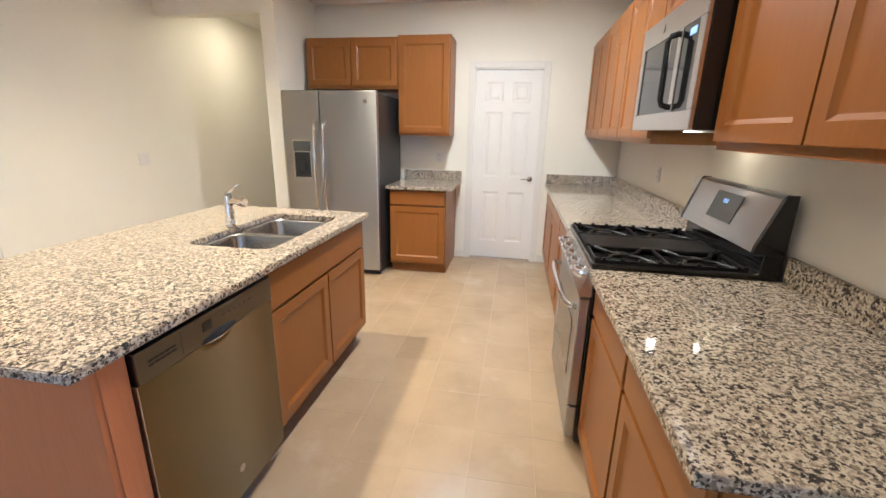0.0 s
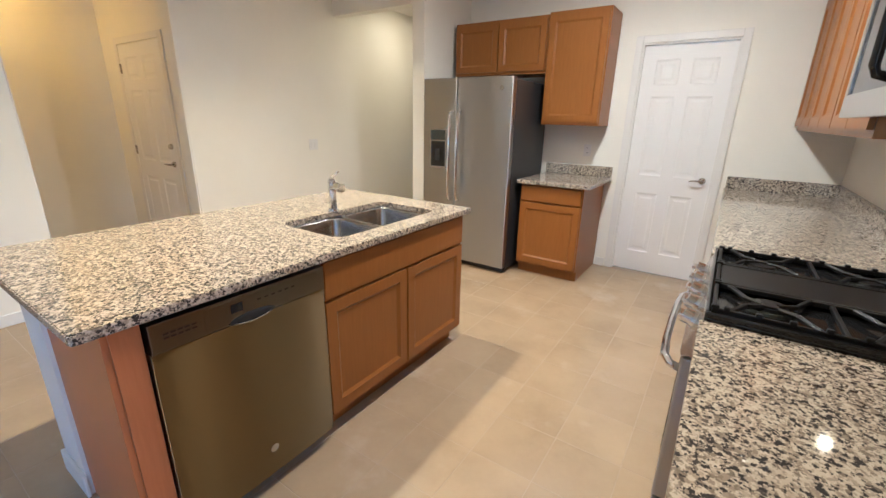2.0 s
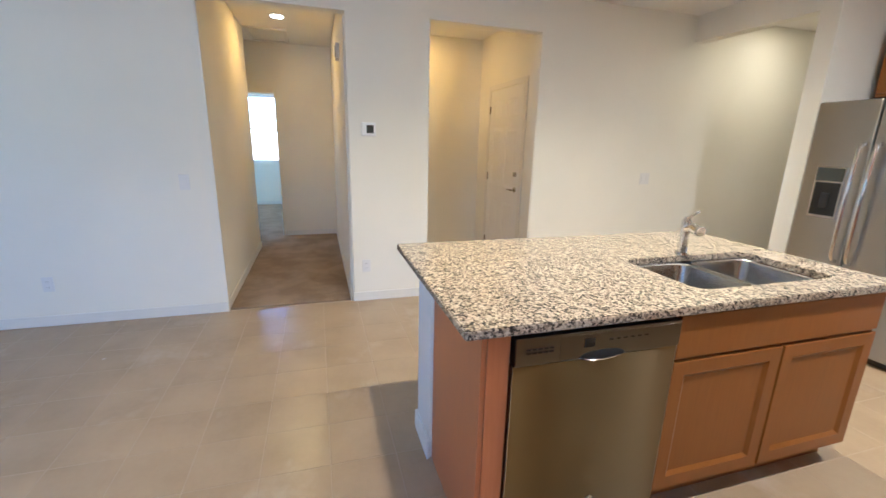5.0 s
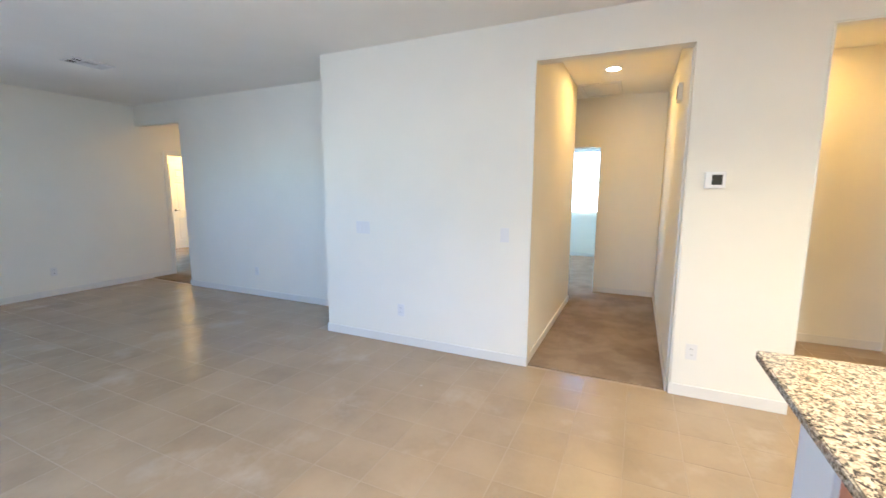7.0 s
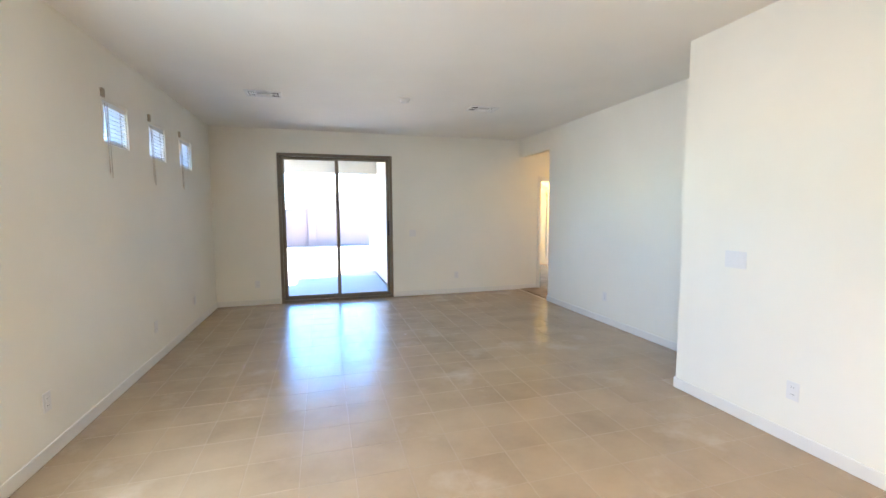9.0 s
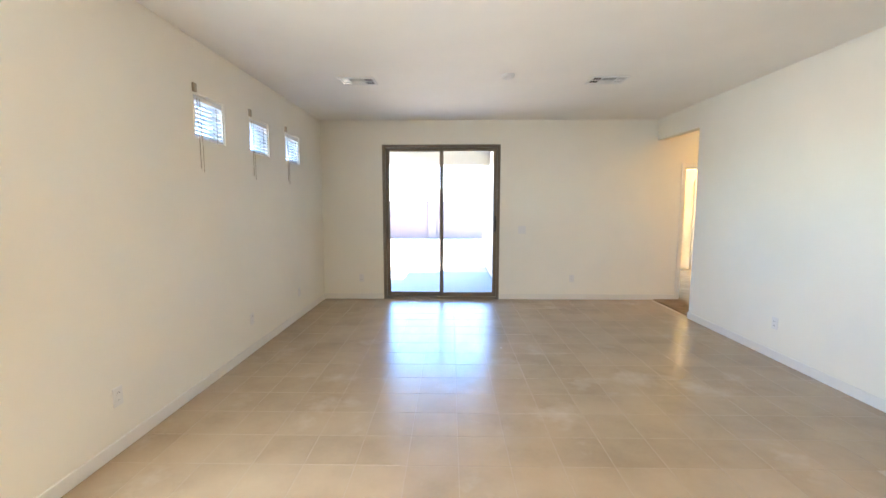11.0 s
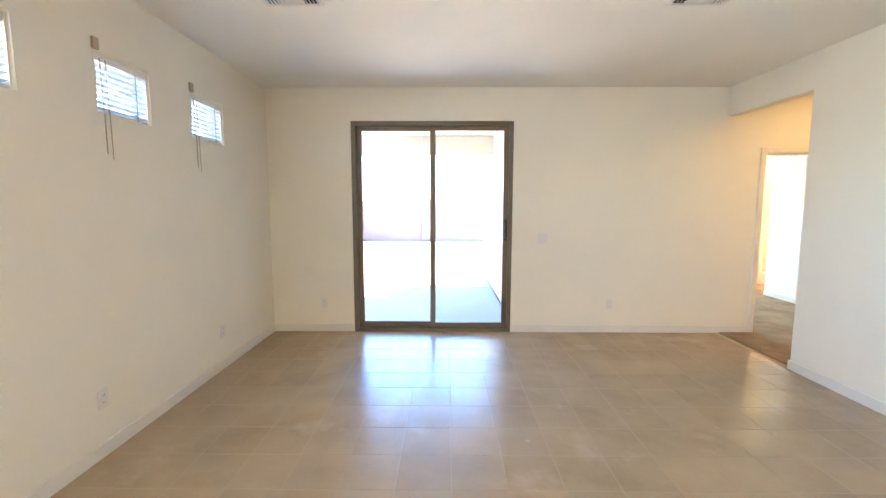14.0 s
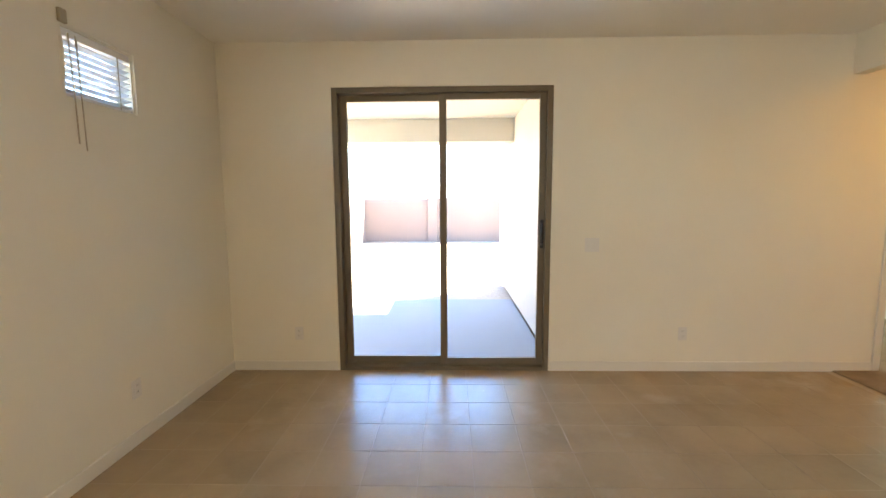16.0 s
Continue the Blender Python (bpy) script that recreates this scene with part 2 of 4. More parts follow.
def box(bm, x0, x1, y0, y1, z0, z1, bevel=0.0, m=None):
    mat = Matrix.LocRotScale(((x0 + x1) / 2, (y0 + y1) / 2, (z0 + z1) / 2), None, (abs(x1 - x0), abs(y1 - y0), abs(z1 - z0)))
    r = bmesh.ops.create_cube(bm, size=1, matrix=mat)
    if bevel:
        edges = list({e for v in r["verts"] for e in v.link_edges})
        out = bmesh.ops.bevel(bm, geom=edges, offset=bevel, segments=2, profile=0.5, affect="EDGES")
        verts = list({v for f in out["faces"] for v in f.verts} | {v for v in r["verts"] if v.is_valid})
    else:
        verts = r["verts"]
    if m is not None:
        bmesh.ops.transform(bm, matrix=m, verts=verts)
    return bm


def boxed(x0, x1, y0, y1, z0, z1, bevel=0.0, m=None):
    return box(bmesh.new(), x0, x1, y0, y1, z0, z1, bevel, m)


def rod(bm, a, b, r, r2=None, seg=16):
    a, b = Vector(a), Vector(b)
    m = Matrix.Translation((a + b) / 2) @ (b - a).to_track_quat("Z", "Y").to_matrix().to_4x4()
    bmesh.ops.create_cone(bm, cap_ends=True, segments=seg, radius1=r, radius2=r if r2 is None else r2, depth=(b - a).length, matrix=m)
    return bm


def tube(points, r, seg=10):
    """A round bar along a path of points, with closed ends."""
    bm, rings, ps = bmesh.new(), [], [Vector(p) for p in points]
    up = Vector((0.31, 0.17, 0.93))
    for i, p in enumerate(ps):
        d = (ps[min(i + 1, len(ps) - 1)] - ps[max(i - 1, 0)]).normalized()
        u = d.cross(up).normalized()
        v = d.cross(u)
        rad = r[i] if isinstance(r, (list, tuple)) else r
        rings.append([bm.verts.new(p + rad * (math.cos(2 * math.pi * k / seg) * u + math.sin(2 * math.pi * k / seg) * v)) for k in range(seg)])
    for a, b in zip(rings, rings[1:]):
        for k in range(seg):
            bm.faces.new((a[k], a[(k + 1) % seg], b[(k + 1) % seg], b[k]))
    bm.faces.new(rings[0])
    bm.faces.new(rings[-1])
    return bm


def panelled(bm, w, h, t, xs, zs, cells, profile, m):
    """A slab in local x 0..w, z 0..h, front at y 0, with moulded panels in the cells named. profile: (inset, depth) steps, the last closes the field."""
    xs, zs = [0, *xs, w], [0, *zs, h]

    def quad(pts):
        bm.faces.new([bm.verts.new(m @ Vector(p)) for p in pts])

    for i in range(len(xs) - 1):
        for k in range(len(zs) - 1):
            a, b, c, d = xs[i], xs[i + 1], zs[k], zs[k + 1]
            if (i, k) not in cells:
                quad(((a, 0, c), (b, 0, c), (b, 0, d), (a, 0, d)))
                continue
            old = (0.0, 0.0)
            for step in profile:
                (p, q), (r, s) = old, step
                o = ((a + p, q, c + p), (b - p, q, c + p), (b - p, q, d - p), (a + p, q, d - p))
                n = ((a + r, s, c + r), (b - r, s, c + r), (b - r, s, d - r), (a + r, s, d - r))
                for j in range(4):
                    quad((o[j], o[(j + 1) % 4], n[(j + 1) % 4], n[j]))
                old = step
            quad(n)
    for pts in (((0, 0, 0), (0, t, 0), (0, t, h), (0, 0, h)), ((w, 0, 0), (w, t, 0), (w, t, h), (w, 0, h)),
                ((0, 0, 0), (w, 0, 0), (w, t, 0), (0, t, 0)), ((0, 0, h), (w, 0, h), (w, t, h), (0, t, h)),
                ((0, t, 0), (w, t, 0), (w, t, h), (0, t, h))):
        quad(pts)
    bmesh.ops.remove_doubles(bm, verts=bm.verts, dist=0.0002)
    return bm


def cabinet_front(w, h, m, stile=0.055):
    prof = [(0.002, 0.002), (0.015, 0.011), (0.019, 0.0115)]
    bm = panelled(bmesh.new(), w, h, 0.019, [stile, w - stile], [stile, h - stile], {(1, 1)}, prof, m)
    return bm


def drawer_front(w, h, m):
    return boxed(0, w, 0, 0.019, 0, h, 0.004, m)


def cabinet(name, m, w, h, d, fronts, label, toe=0.0, group="", open_top=False):
    """Local: x 0..w along the front, front plane y 0, depth to y d, z 0..h. fronts: (kind, x0, x1, z0, z1)."""
    o = m @ Vector((w / 2, d / 2, 0))
    t = thing(name, o.x, o.y, o.z, label, "cabinet", group)
    bm = boxed(0, w, 0.020, d, toe, h - (0.26 if open_top else 0), 0.0015, m)
    if open_top:
        for r in ((0, w, 0.020, 0.036), (0, 0.018, 0.036, d), (w - 0.018, w, 0.036, d)):
            box(bm, *r, h - 0.26, h, 0, m)
    if toe:
        box(bm, 0.002, w - 0.002, 0.085, d - 0.002, 0, toe + 0.003, 0, m)
    part("body", bm, WOOD, t)
    for kind, x0, x1, z0, z1 in fronts:
        mm = m @ Matrix.Translation((x0, 0, z0))
        part("door" if kind == "door" else "drawer_front", cabinet_front(x1 - x0, z1 - z0, mm) if kind == "door" else drawer_front(x1 - x0, z1 - z0, mm), WOOD, t)
    return t


def wall(name, axis, a0, a1, b0, b1, z0, z1, holes, mat=WALL, label="smooth painted off-white wall", round_edges=True):
    """A wall with its thickness a0..a1 on the given axis, b0..b1 along it. holes: (from, to, bottom, top)."""
    bm = bmesh.new()
    us = sorted({b0, b1, *(h[0] for h in holes), *(h[1] for h in holes)})
    vs = sorted({z0, z1, *(h[2] for h in holes), *(h[3] for h in holes)})

    def filled(i, k):
        if not (0 <= i < len(us) - 1 and 0 <= k < len(vs) - 1):
            return False
        u, v = (us[i] + us[i + 1]) / 2, (vs[k] + vs[k + 1]) / 2
        return not any(h[0] < u < h[1] and h[2] < v < h[3] for h in holes)

    def face(*pts):
        bm.faces.new([bm.verts.new((a, u, v) if axis == "x" else (u, a, v)) for a, u, v in pts])

    for i in range(len(us) - 1):
        for k in range(len(vs) - 1):
            if not filled(i, k):
                continue
            p, q, r, t = us[i], us[i + 1], vs[k], vs[k + 1]
            for a in (a0, a1):
                face((a, p, r), (a, q, r), (a, q, t), (a, p, t))
            for u, di in ((p, -1), (q, 1)):
                if not filled(i + di, k):
                    face((a0, u, r), (a1, u, r), (a1, u, t), (a0, u, t))
            for v, dk in ((r, -1), (t, 1)):
                if not filled(i, k + dk):
                    face((a0, p, v), (a1, p, v), (a1, q, v), (a0, q, v))
    bmesh.ops.remove_doubles(bm, verts=bm.verts, dist=0.0005)
    if round_edges:
        # bullnose corners round the openings
        w = 1 if axis == "x" else 0
        n = 1 - w

        def rim(e):
            if len(e.link_faces) != 2 or abs(e.link_faces[0].normal.dot(e.link_faces[1].normal)) > 0.5:
                return False
            c, d = e.verts[0].co, e.verts[1].co
            if abs(c[n] - d[n]) > 1e-4:
                return False
            m_ = (c + d) / 2
            return any((abs(m_[w] - h[0]) < 1e-4 or abs(m_[w] - h[1]) < 1e-4) and h[2] < m_.z < h[3] and b0 < m_[w] < b1 or
                       abs(m_.z - h[3]) < 1e-4 and h[0] < m_[w] < h[1] for h in holes)

        bm.normal_update()
        bmesh.ops.bevel(bm, geom=[e for e in bm.edges if rim(e)], offset=0.014, segments=3, affect="EDGES")
    return solid(name, bm, mat, label, "wall", "structure")


def baseboard(x0, x1, y0, y1):
    return solid("baseboard", boxed(x0, x1, y0, y1, 0.0, 0.085, 0.004), TRIM, "white painted baseboard along the wall", "baseboard", "structure")


ROT_S = lambda x, y, z: pose(x, y, z)                # front faces -y, local x runs +x
ROT_W = lambda x, y, z: pose(x, y, z, 0, 0, -90)     # front faces -x, local x runs -y
ROT_E = lambda x, y, z: pose(x, y, z, 0, 0, 90)      # front faces +x, local x runs +y
ROT_N = lambda x, y, z: pose(x, y, z, 0, 0, 180)     # front faces +y, local x runs -x

# ---- setting ----
H = 2.74
XW, XL, YS, YN, XE, XK = -3.53, -4.26, -6.92, 4.80, 0.82, 1.165
OPEN_H = 2.435
wall("wall_west", "x", XW - 0.12, XW, -2.565, 6.90, 0, H, [(-0.475, 0.570, 0, OPEN_H), (1.268, 2.322, 0, OPEN_H)])
wall("wall_west_jog", "y", -2.565, -2.445, XL - 0.12, XW - 0.12, 0, H, [])
wall("wall_west_living", "x", XL - 0.12, XL, YS, -2.565, 0, H, [(YS, -5.86, 0, OPEN_H)])
wall("wall_south", "y", YS - 0.15, YS, -6.0, XE + 0.15, 0, H, [(-1.915, -0.115, 0, 2.38), (-5.50, -4.70, 0, 2.04)], round_edges=False)
WINDOWS = [(-4.19, -3.76), (-5.08, -4.65), (-6.00, -5.54)]
wall("wall_east_living", "x", XE, XE + 0.15, YS, -0.12, 0, H, [(a, b, 1.985, 2.325) for a, b in WINDOWS] + [(-1.86, -0.38, 0.55, 2.20)])
wall("wall_east_jog", "y", -0.12, 0.0, XE, XK + 0.12, 0, H, [])
wall("wall_east_kitchen", "x", XK, XK + 0.12, 0.0, YN + 0.12, 0, H, [])
wall("wall_north", "y", YN, YN + 0.12, -2.185, XK, 0, H, [(-0.40, 0.33, 0, 2.105)], round_edges=False)
wall("wall_pantry", "y", 5.6, 5.7, -0.66, 0.64, 0, H, [])
wall("wall_fridge_side", "x", -2.325, -2.185, 3.95, 6.90, 0, H, [])
wall("wall_entry_header", "y", 4.05, 4.17, XW, -2.325, 2.49, H, [])
wall("wall_entry_end", "y", 6.90, 7.02, XW - 0.12, -2.185, 0, H, [])
# bedroom corridor
wall("wall_corridor_south", "y", -0.61, -0.485, -5.83, XW - 0.12, 0, H, [])
wall("wall_corridor_north", "y", 0.560, 0.680, -6.64, XW - 0.12, 0, H, [])
wall("wall_corridor_end", "x", -6.64, -6.52, -1.32, 0.560, 0, H, [(-1.02, -0.235, 0, 2.07)])
wall("wall_corridor_side", "y", -1.32, -1.20, -6.52, -5.83, 0, H, [])
wall("wall_corridor_return", "x", -5.83, -5.71, -1.32, -0.61, 0, H, [])
wall("wall_bedroom_west", "x", -10.05, -9.93, -2.6, 1.2, 0, H, [(-1.10, -0.15, 0.95, 2.35)])
wall("wall_bedroom_south", "y", -2.72, -2.60, -10.05, -6.52, 0, H, [(-8.8, -7.6, 0.75, 2.05)])
wall("wall_bedroom_north", "y", 1.20, 1.32, -10.05, -6.52, 0, H, [])
wall("wall_bedroom_east_a", "x", -6.64, -6.52, 0.680, 1.20, 0, H, [])
wall("wall_bedroom_east_b", "x", -6.64, -6.52, -2.60, -1.32, 0, H, [])
# garage entry
wall("wall_garage_entry_south", "y", 1.06, 1.18, -5.30, XW - 0.12, 0, H, [])
wall("wall_garage_entry_north", "y", 2.43, 2.55, -5.30, XW - 0.12, 0, H, [])
wall("wall_garage_entry_west", "x", -5.42, -5.30, 1.06, 2.55, 0, H, [])
# suite lobby, bedroom and bath beyond the door
wall("wall_lobby_west", "x", -6.12, -6.0, -7.07, -4.8, 0, H, [])
wall("wall_lobby_north", "y", -4.8, -4.68, -6.12, XL - 0.12, 0, H, [])
wall("wall_suite_west", "x", -6.50, -6.38, -8.95, -7.07, 0, H, [])
wall("wall_suite_bath_end", "y", -10.07, -9.95, -7.8, -6.38, 0, H, [])
wall("wall_suite_bath_west", "x", -7.92, -7.80, -10.07, -8.83, 0, H, [])
wall("wall_suite_bath_north", "y", -8.95, -8.83, -7.80, -6.50, 0, H, [])
wall("wall_suite_south", "y", -11.32, -11.20, -6.50, -2.0, 0, H, [(-5.6, -4.0, 0.7, 2.0)])
wall("wall_suite_return", "x", -6.50, -6.38, -11.20, -10.07, 0, H, [])
wall("wall_suite_north", "y", -7.19, -7.07, -6.50, -6.0, 0, H, [])
wall("wall_patio", "x", -2.13, -2.00, -11.20, YS - 0.15, 0, H, [], STUCCO, "white stucco outside wall")

bm = boxed(-10.05, 1.5, YS - 0.15, 7.02, H, H + 0.12)
box(bm, -7.92, -2.0, -11.32, YS - 0.15, H, H + 0.12)
solid("ceiling", bm, CEIL, "smooth off-white painted ceiling", "ceiling", "structure")
bm = boxed(-2.0, 1.2, -10.0, YS - 0.15, 2.66, 2.78)
solid("patio_ceiling", bm, STUCCO, "white stucco covered patio ceiling", "ceiling", "structure")
solid("patio_beam", boxed(-2.0, 1.2, -10.0, -9.62, 2.33, 2.66, 0.01), STUCCO, "white stucco beam along the patio edge", "beam", "structure")

for r in ((XW, XW + 0.012, -2.565, -0.475), (XW, XW + 0.012, 0.570, 1.268), (XW, XW + 0.012, 2.322, 6.9), (XL, XL + 0.012, -5.86, -2.577),
          (XL, XW + 0.012, -2.577, -2.565), (-0.10, XE - 0.012, YS, YS + 0.012), (-4.64, -1.93, YS, YS + 0.012), (XE - 0.012, XE, YS, -0.12),
          (-0.555, -0.47, YN - 0.012, YN), (0.40, 0.495, YN - 0.012, YN),
          (-5.83, XW - 0.01, -0.485, -0.473), (-6.52, XW - 0.01, 0.548, 0.560), (-6.52, -6.508, -0.235, 0.548),
          (-3.94, XW - 0.13, 2.418, 2.43), (-5.30, -5.288, 1.18, 2.418), (-6.0, -5.58, YS, YS + 0.012), (-6.38, -6.368, -8.95, -7.19), (-9.93, -9.918, -2.6, 1.2)):
    baseboard(*r)

# carpets
def carpet(name, x0, x1, y0, y1):
    bm = boxed(x0, x1, y0, y1, -0.02, 0.012)
    return solid(name, bm, CARPET, "mottled brown cut-pile carpet", "carpet", "structure")


carpet("carpet_corridor", -9.93, XW - 0.03, -2.6, 0.560)
carpet("carpet_lobby", -6.0, XL - 0.06, YS, -4.8)
carpet("carpet_suite", -7.8, -2.13, -11.2, YS)

# doors
SIX = [(1, 1), (3, 1), (1, 3), (3, 3), (1, 5), (3, 5)]


def six_panel(w, h, m):
    s, mid = 0.11, 0.10
    pw = (w - 2 * s - mid) / 2
    zs = [0.20, 0.20 + h * 0.28, 0.20 + h * 0.28 + 0.17, h - 0.42, h - 0.42 + 0.10, h - 0.115]
    return panelled(bmesh.new(), w, h, 0.035, [s, s + pw, s + pw + mid, w - s], zs, set(SIX),
                    [(0.008, 0.006), (0.022, 0.009), (0.036, 0.0085), (0.052, 0.003)], m)


def lever(m, flip=1):
    bm = bmesh.new()
    rod(bm, (0, 0, 0), (0, -0.012, 0), 0.028, seg=24)
    rod(bm, (0, -0.012, 0), (0, -0.05, 0), 0.011)
    pts = [(0, -0.05, 0), (flip * 0.02, -0.058, 0.0), (flip * 0.05, -0.058, 0.004), (flip * 0.078, -0.056, 0.0), (flip * 0.098, -0.054, -0.006)]
    t = tube(pts, [0.010, 0.009, 0.0075, 0.0065, 0.005])
    me = bpy.data.meshes.new("tmp")
    t.to_mesh(me)
    t.free()
    bm.from_mesh(me)
    bpy.data.meshes.remove(me)
    bmesh.ops.transform(bm, matrix=m, verts=bm.verts)
    return bm


def door(name, m, w, h, handle_x, label, hinges=None, bolt=False, flip=1):
    o = m @ Vector((w / 2, 0.02, 0.012))
    t = thing(name, o.x, o.y, o.z, label, "door")
    tagged(t, kind="structure")
    part("door_panel", six_panel(w, h, m @ Matrix.Translation((0, 0, 0.012))), DOOR_WHITE, t)
    part("door_handle", lever(m @ Matrix.Translation((handle_x, 0, 0.95)), flip), NICKEL, t, "satin nickel lever handle", smooth=True)
    if bolt:
        bm = bmesh.new()
        rod(bm, (handle_x, 0, 1.12), (handle_x, -0.025, 1.12), 0.028, 0.024, 20)
        bmesh.ops.transform(bm, matrix=m, verts=bm.verts)
        part("deadbolt", bm, NICKEL, t, "satin nickel deadbolt")
    if hinges is not None:
        for z in (0.22, 1.05, 1.85):
            bm = bmesh.new()
            rod(bm, (hinges, -0.006, z - 0.045), (hinges, -0.006, z + 0.045), 0.008, seg=10)
            box(bm, hinges - 0.016, hinges + 0.016, -0.003, 0.002, z - 0.045, z + 0.045)
            bmesh.ops.transform(bm, matrix=m, verts=bm.verts)
            part("hinge", bm, NICKEL, t, "satin nickel hinge")
    return t


def casing(m, w, h, width=0.06, t=0.016, cut=0.0):
    """Trim round an opening of w x h, in local x 0..w, proud of y 0."""
    bm = bmesh.new()
    box(bm, -width, 0, -t, 0, 0, h + width, 0.004, m)
    box(bm, w, w + width, -t, 0, 0, h + width, 0.004, m)
    box(bm, 0, w, -t, 0, h, h + width, 0.004, m)
    return solid("trim", bm, TRIM, "white painted door casing", "trim", "structure")


def jamb(m, w, h, depth):
    bm = bmesh.new()
    box(bm, 0.0, 0.015, 0.001, depth, 0, h, 0, m)
    box(bm, w - 0.015, w, 0.001, depth, 0, h, 0, m)
    box(bm, 0.015, w - 0.015, 0.001, depth, h - 0.015, h, 0, m)
    return solid("trim", bm, TRIM, "white painted door jamb", "trim", "structure")


m = ROT_S(-0.40, YN, 0)
casing(m, 0.73, 2.105)
jamb(m, 0.73, 2.105, 0.12)
door("door_1", ROT_S(-0.383, YN + 0.03, 0), 0.696, 2.07, 0.635, "white six-panel pantry door, closed", flip=-1)
m = ROT_S(-4.90, 2.43, 0)
casing(m, 0.90, 2.075)
door("door_2", ROT_S(-4.89, 2.43 - 0.012, 0), 0.88, 2.05, 0.80, "cream six-panel door to the garage, closed", hinges=0.0, bolt=True, flip=-1)
m = ROT_N(-4.70, YS, 0)
casing(m, 0.80, 2.04)
jamb(m, 0.80, 2.04, 0.15)
door("door_3", ROT_N(-6.60, -9.95 + 0.04, 0), 0.76, 2.03, 0.07, "cream six-panel bathroom door, closed", hinges=0.76, flip=1)
door("door_4", pose(-5.505, -7.092, 0, 0, 0, 188), 0.76, 2.03, 0.69, "white six-panel bedroom door, swung fully open", hinges=0.0, flip=-1)


# sliding patio door
def slider():
    x0, x1, y, z1 = -1.915, -0.115, YS, 2.38
    t = thing("sliding_door", (x0 + x1) / 2, y - 0.06, 0, "dark bronze aluminium sliding glass patio door, closed", "sliding door")
    tagged(t, kind="structure")
    bm = bmesh.new()
    f = 0.045
    box(bm, x0, x0 + f, y - 0.12, y + 0.006, 0, z1, 0.003)
    box(bm, x1 - f, x1, y - 0.12, y + 0.006, 0, z1, 0.003)
    box(bm, x0 + f, x1 - f, y - 0.12, y + 0.006, z1 - f, z1, 0.003)
    box(bm, x0 + f, x1 - f, y - 0.12, y + 0.006, 0, 0.035, 0.003)
    part("door_frame", bm, BRONZE, t)
    mid = -1.02
    for name, a, b, yy in (("sliding_panel", x0 + f, mid + 0.03, y - 0.05), ("fixed_panel", mid - 0.03, x1 - f, y - 0.095)):
        bm, s = bmesh.new(), 0.055
        box(bm, a, a + s, yy - 0.018, yy + 0.018, 0.036, z1 - f, 0.003)
        box(bm, b - s, b, yy - 0.018, yy + 0.018, 0.036, z1 - f, 0.003)
        box(bm, a + s, b - s, yy - 0.018, yy + 0.018, z1 - f - 0.05, z1 - f, 0.003)
        box(bm, a + s, b - s, yy - 0.018, yy + 0.018, 0.036, 0.10, 0.003)
        p = part(name, bm, BRONZE, t)
        g = part("glass_pane", boxed(a + s - 0.004, b - s + 0.004, yy - 0.003, yy + 0.003, 0.096, z1 - f - 0.046), GLASS, p)
        g.visible_shadow = False
    bm = bmesh.new()
    box(bm, x0 + f + 0.01, x0 + f + 0.038, y - 0.032, y - 0.024, 1.06, 1.30, 0.003)
    h = tube([(x0 + f + 0.026, y - 0.026, 1.09), (x0 + f + 0.030, y + 0.008, 1.11), (x0 + f + 0.034, y + 0.018, 1.14), (x0 + f + 0.036, y + 0.020, 1.18),
              (x0 + f + 0.034, y + 0.018, 1.22), (x0 + f + 0.030, y + 0.008, 1.25), (x0 + f + 0.026, y - 0.026, 1.27)], 0.009)
    me = bpy.data.meshes.new("tmp")
    h.to_mesh(me)
    h.free()
    bm.from_mesh(me)
    bpy.data.meshes.remove(me)
    part("door_handle", bm, BLACK, t, "black pull handle with latch plate")
    solid("trim", box(box(boxed(x0 - 0.035, x0 - 0.002, y, y + 0.010, 0, z1 + 0.035), x1 + 0.002, x1 + 0.035, y, y + 0.010, 0, z1 + 0.035),
                      x0 - 0.002, x1 + 0.002, y, y + 0.010, z1 + 0.002, z1 + 0.035), WALL, "painted drywall bead round the patio door", "trim", "structure")


slider()

# high windows with blinds
SLAT = material("white blind slat", (0.80, 0.81, 0.82), 0.45)
CORD = material("beige cord", (0.42, 0.36, 0.27), 0.8)


